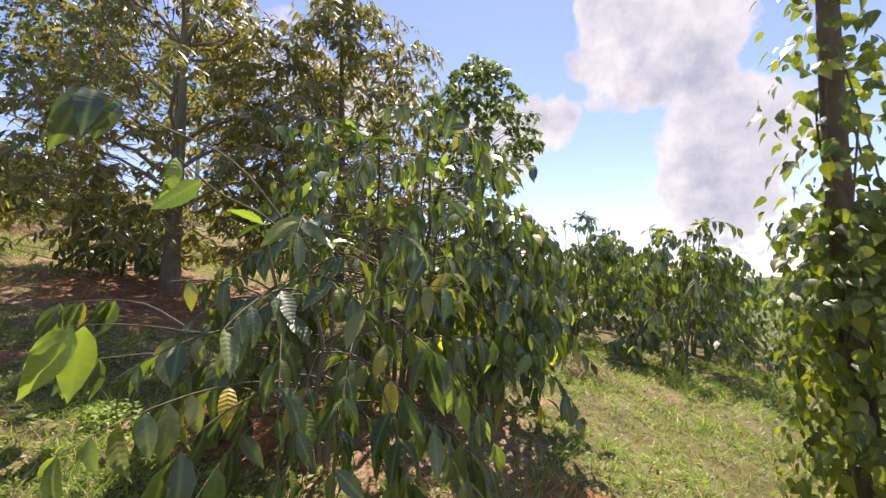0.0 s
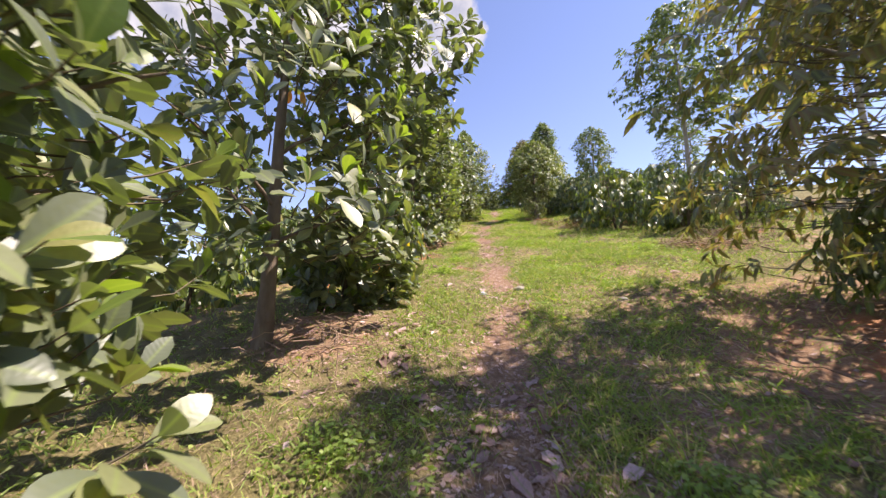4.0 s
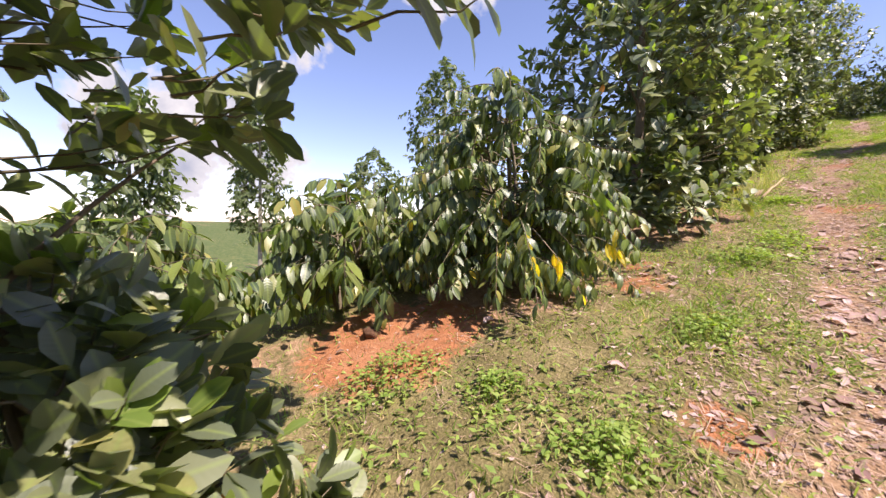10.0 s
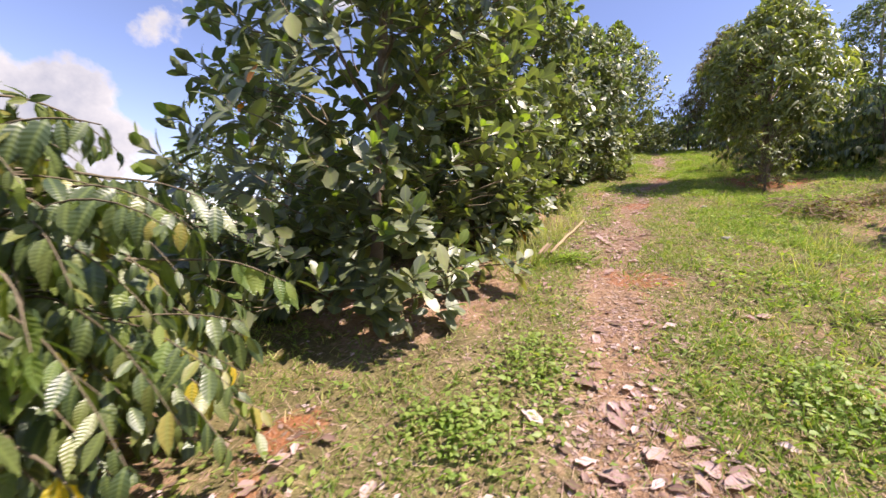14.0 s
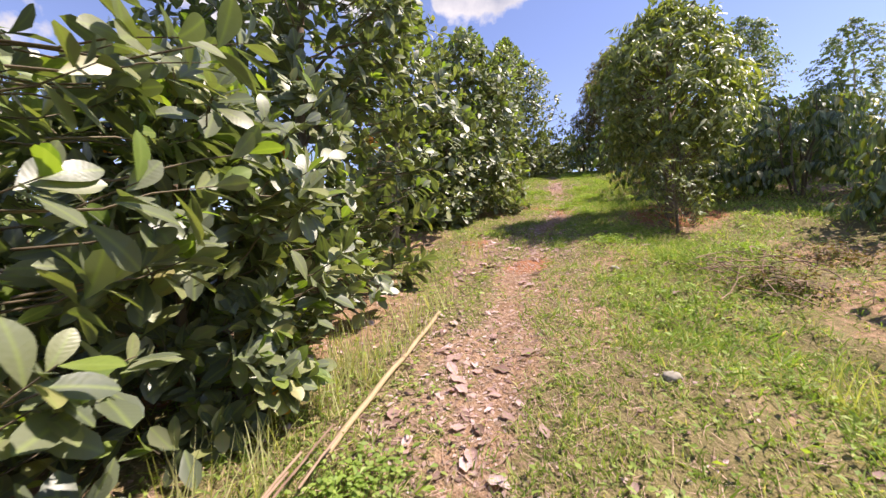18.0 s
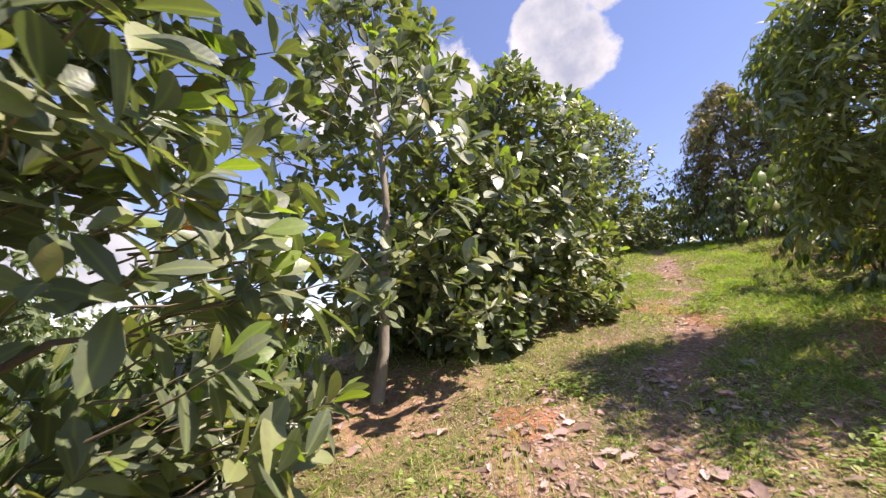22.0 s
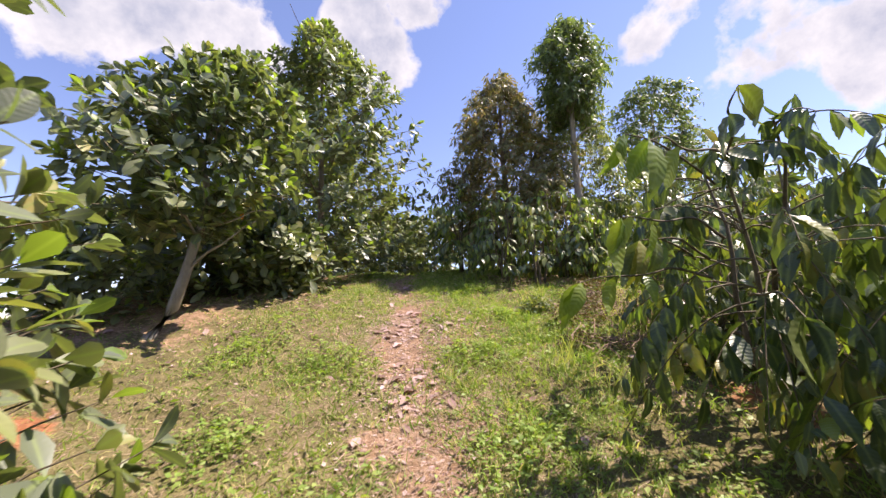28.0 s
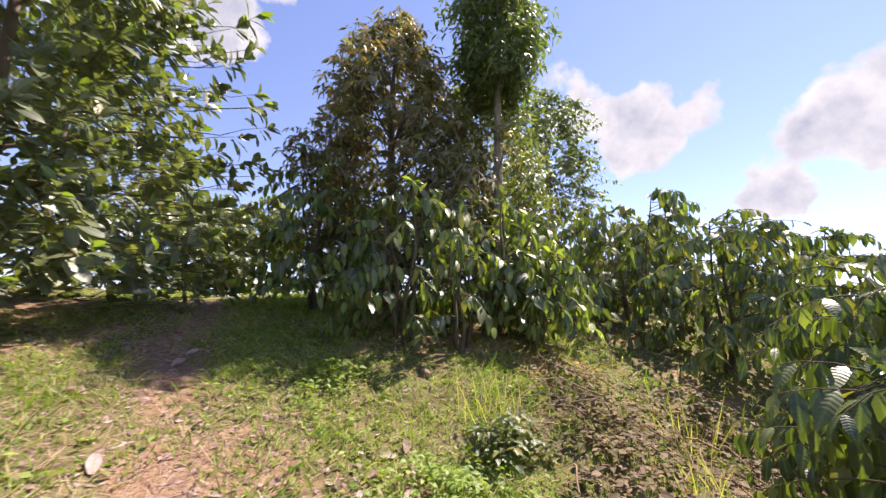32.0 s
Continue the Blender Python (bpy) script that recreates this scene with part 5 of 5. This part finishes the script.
# drifts of large fallen leaves: x, y, radius, weight
DRIFTS = [(-0.25, -0.6, 0.7, 0.8), (-0.2, 0.6, 0.6, 0.7), (-1.2, 2.0, 0.7, 1.0), (-0.9, 1.2, 0.6, 0.6), (-0.5, 3.2, 0.7, 0.35), (-1.2, 6.5, 0.45, 0.9), (-0.35, 5.3, 0.6, 0.6), (0.1, 6.2, 0.4, 0.7), (0.15, 7.1, 0.42, 1.0), (0.1, 8.1, 0.35, 0.8),
          (-1.7, 8.0, 0.7, 0.7), (-0.3, 9.8, 0.45, 0.7), (-0.3, 10.6, 0.5, 0.8), (-1.4, 10.4, 0.6, 0.5), (-0.55, 12.2, 0.4, 0.9), (-0.5, 12.9, 0.4, 1.0), (-0.9, 13.5, 0.6, 1.0), (-0.4, 13.5, 0.35, 0.8), (0.3, 12.7, 0.5, 0.6), (0.35, 13.6, 0.45, 0.7),
          (-1.6, 13.8, 0.7, 0.8), (0.6, 15.4, 0.35, 0.6), (0.65, 16.4, 0.3, 0.5), (0.75, 18.0, 0.35, 0.8), (0.95, 19.2, 0.45, 0.9), (1.6, 19.3, 0.4, 0.7), (-0.6, 20.1, 0.6, 0.6), (1.9, 20.4, 0.5, 0.5), (2.6, 18.6, 0.6, 0.5), (-0.9, 18.9, 0.6, 0.6)]


def litter():
    rng = np.random.default_rng(77)
    n = 170000
    y = rng.uniform(-5, 25, n)
    x = trail_x(y) - 0.1 + rng.normal(0, 1, n) * np.where(rng.uniform(0, 1, n) < 0.5, 0.5, 1.6)
    b, d = bareness(x, y), near_any(x, y, DRIFTS)
    keep = rng.uniform(0, 1, n) < 0.08 + 0.24 * b + 0.45 * d
    x, y, d = x[keep], y[keep], d[keep]
    n = len(x)
    up = up_of(x, y)
    P = np.stack([x, y, land(x, y) + rng.uniform(0.002, 0.006, n)], 1)
    D = around(rng, n)
    D = D - up * (D * up).sum(1)[:, None] + up * rng.normal(0.0, 0.03, n)[:, None]
    N = up + rng.normal(0, 0.07, (n, 3))
    large = rng.uniform(0, 1, n) < 0.015 + 0.06 * d
    L = np.where(large, 0.045 + 0.085 * rng.uniform(0, 1, n) ** 1.6, rng.uniform(0.012, 0.048, n))
    P[:, 2] += np.where(large, 0.008, 0)
    ob = tagged(new("leaf_litter"), "curled dry brown leaves strewn on the trail", "fallen leaves", kind="stuff")
    order = np.argsort(np.abs(x - trail_x(y)) - 12 * L)
    a, rest = order[:300], order[300:]
    single_leaves(ob, CURLED_SHAPES, "dry", DRY, P[a], D[a], N[a], L[a], "fallen_leaf")
    for name, shapes, k in (("large_fallen_leaves", CURLED_SHAPES, rest[large[rest]]), ("fallen_leaves", SCRAP_SHAPES, rest[~large[rest]])):
        V, T, U = spread(shapes, P[k], D[k], N[k], L[k])
        part(name, mesh_of(name, V, T, DRY, U), ob, kind="stuff")


def straw():
    """Dead grass stems lying on the ground."""
    rng = np.random.default_rng(78)
    n = 150000
    y = rng.uniform(-5, 24, n)
    x = trail_x(y) + rng.normal(0, 1, n) * 1.1 + rng.uniform(-0.5, 0.9, n)
    keep = rng.uniform(0, 1, n) < (0.25 + 0.6 * patchy(y * 0.6, x * 0.9)) * (1 - 0.6 * smooth(0.45, 1.1, x - trail_x(y)))
    x, y = x[keep], y[keep]
    n = len(x)
    up = up_of(x, y)
    a = around(rng, n)
    a = unit(a - up * (a * up).sum(1)[:, None])
    side = np.cross(a, up)
    L, W = rng.uniform(0.02, 0.07, n)[:, None], rng.uniform(0.0008, 0.0022, n)[:, None]
    c = np.stack([x, y, land(x, y)], 1) + up * rng.uniform(0.003, 0.014, n)[:, None]
    tilt = up * rng.normal(0, 0.008, n)[:, None]
    V = np.stack([c - a * L - side * W, c - a * L + side * W, c + a * L + tilt + side * W * 0.5, c + a * L + tilt - side * W * 0.5], 1).reshape(-1, 3)
    T = (np.array([[0, 1, 2], [0, 2, 3]])[None] + (np.arange(n) * 4)[:, None, None]).reshape(-1, 3)
    U = np.tile(np.array([[0.2, 0], [0.8, 0], [0.8, 1], [0.2, 1]]), (n, 1))
    tagged(new("dead_grass", mesh_of("dead_grass", V, T, DEADGRASS, U)), "short straw-coloured dead grass lying on the ground", "grass", kind="stuff")


def turf():
    rng = np.random.default_rng(88)
    n = 800000
    y = rng.uniform(-5, 24, n)
    x = trail_x(y) + rng.normal(0, 1, n) * 1.15 + rng.uniform(-0.5, 1.5, n)
    wide = 80000
    x = np.concatenate([x, rng.uniform(1.5, 8, wide), rng.uniform(-5, -1.4, wide), rng.uniform(1.5, 8, 50000)])
    y = np.concatenate([y, rng.uniform(-9, 26, wide), rng.uniform(-3, 22, wide), rng.uniform(-9, -2, 50000)])
    n = len(x)
    b = bareness(x, y)
    clump = 0.5 + 0.5 * np.sin(2.3 * x + 1.1 * np.sin(1.7 * y)) * np.sin(1.9 * y + 0.8 * np.cos(2.9 * x))
    tuft = 0.5 + 0.5 * np.sin(11 * x + 3 * np.sin(5 * y)) * np.sin(10 * y + 3 * np.cos(6 * x))
    off = x - trail_x(y)
    near = np.exp(-((off + 0.25) / 0.55) ** 2)
    keep = (rng.uniform(0, 1, n) > b * 0.95 + 0.15 * near) & (rng.uniform(0, 1, n) < (0.42 + 0.58 * clump) * (0.25 + 0.75 * tuft))
    x, y, clump, tuft, off = x[keep], y[keep], clump[keep], tuft[keep], off[keep]
    n = len(x)
    P = np.stack([x, y, land(x, y) - 0.004], 1)
    D = unit(around(rng, n) * rng.uniform(0.2, 1.5, n)[:, None] + np.array([0, 0, 1.0]))
    far = smooth(2.5, 5, np.abs(x))
    L = rng.uniform(0.035, 0.11, n) * (0.5 + 0.55 * clump + 0.6 * tuft) * (1 + 0.6 * far) * (1 + 0.35 * smooth(0.5, 1.2, off))
    V, T, U = blades(P, D, L, rng.uniform(0.0018, 0.0048, n) * (1 + 0.9 * far), rng.uniform(0.15, 0.8, n), rng)
    tagged(new("grass", mesh_of("grass", V, T, GRASS, U)), "short green and straw-coloured grass on the hillside", "grass", kind="stuff")


def creepers():
    rng = np.random.default_rng(99)
    n = 100000
    y = rng.uniform(-5, 26, n)
    x = trail_x(y) + rng.normal(0, 1.5, n) + rng.uniform(-0.3, 1.2, n)
    b = bareness(x, y)
    mat = 0.5 + 0.5 * np.sin(3.1 * x + 1.4 * np.sin(2.1 * y) + 2) * np.sin(2.7 * y + 1.2 * np.cos(3.3 * x))
    keep = (rng.uniform(0, 1, n) > b * 1.1) & (rng.uniform(0, 1, n) < mat ** 1.7)
    x, y = x[keep], y[keep]
    n = len(x)
    P = np.stack([x, y, land(x, y) + rng.uniform(0.01, 0.055, n)], 1)
    D = around(rng, n) + np.array([0, 0, 1.0]) * rng.uniform(-0.1, 0.5, n)[:, None]
    V, T, U = spread(SMALL_SHAPES, P, D, np.array([0, 0, 1.0]) + rng.normal(0, 0.35, (n, 3)), rng.uniform(0.022, 0.058, n))
    tagged(new("creeping_weed", mesh_of("creeping_weed", V, T, HERB, U)), "low creeping light-green weeds among the grass", "weed", kind="stuff")


litter()
straw()
turf()
creepers()
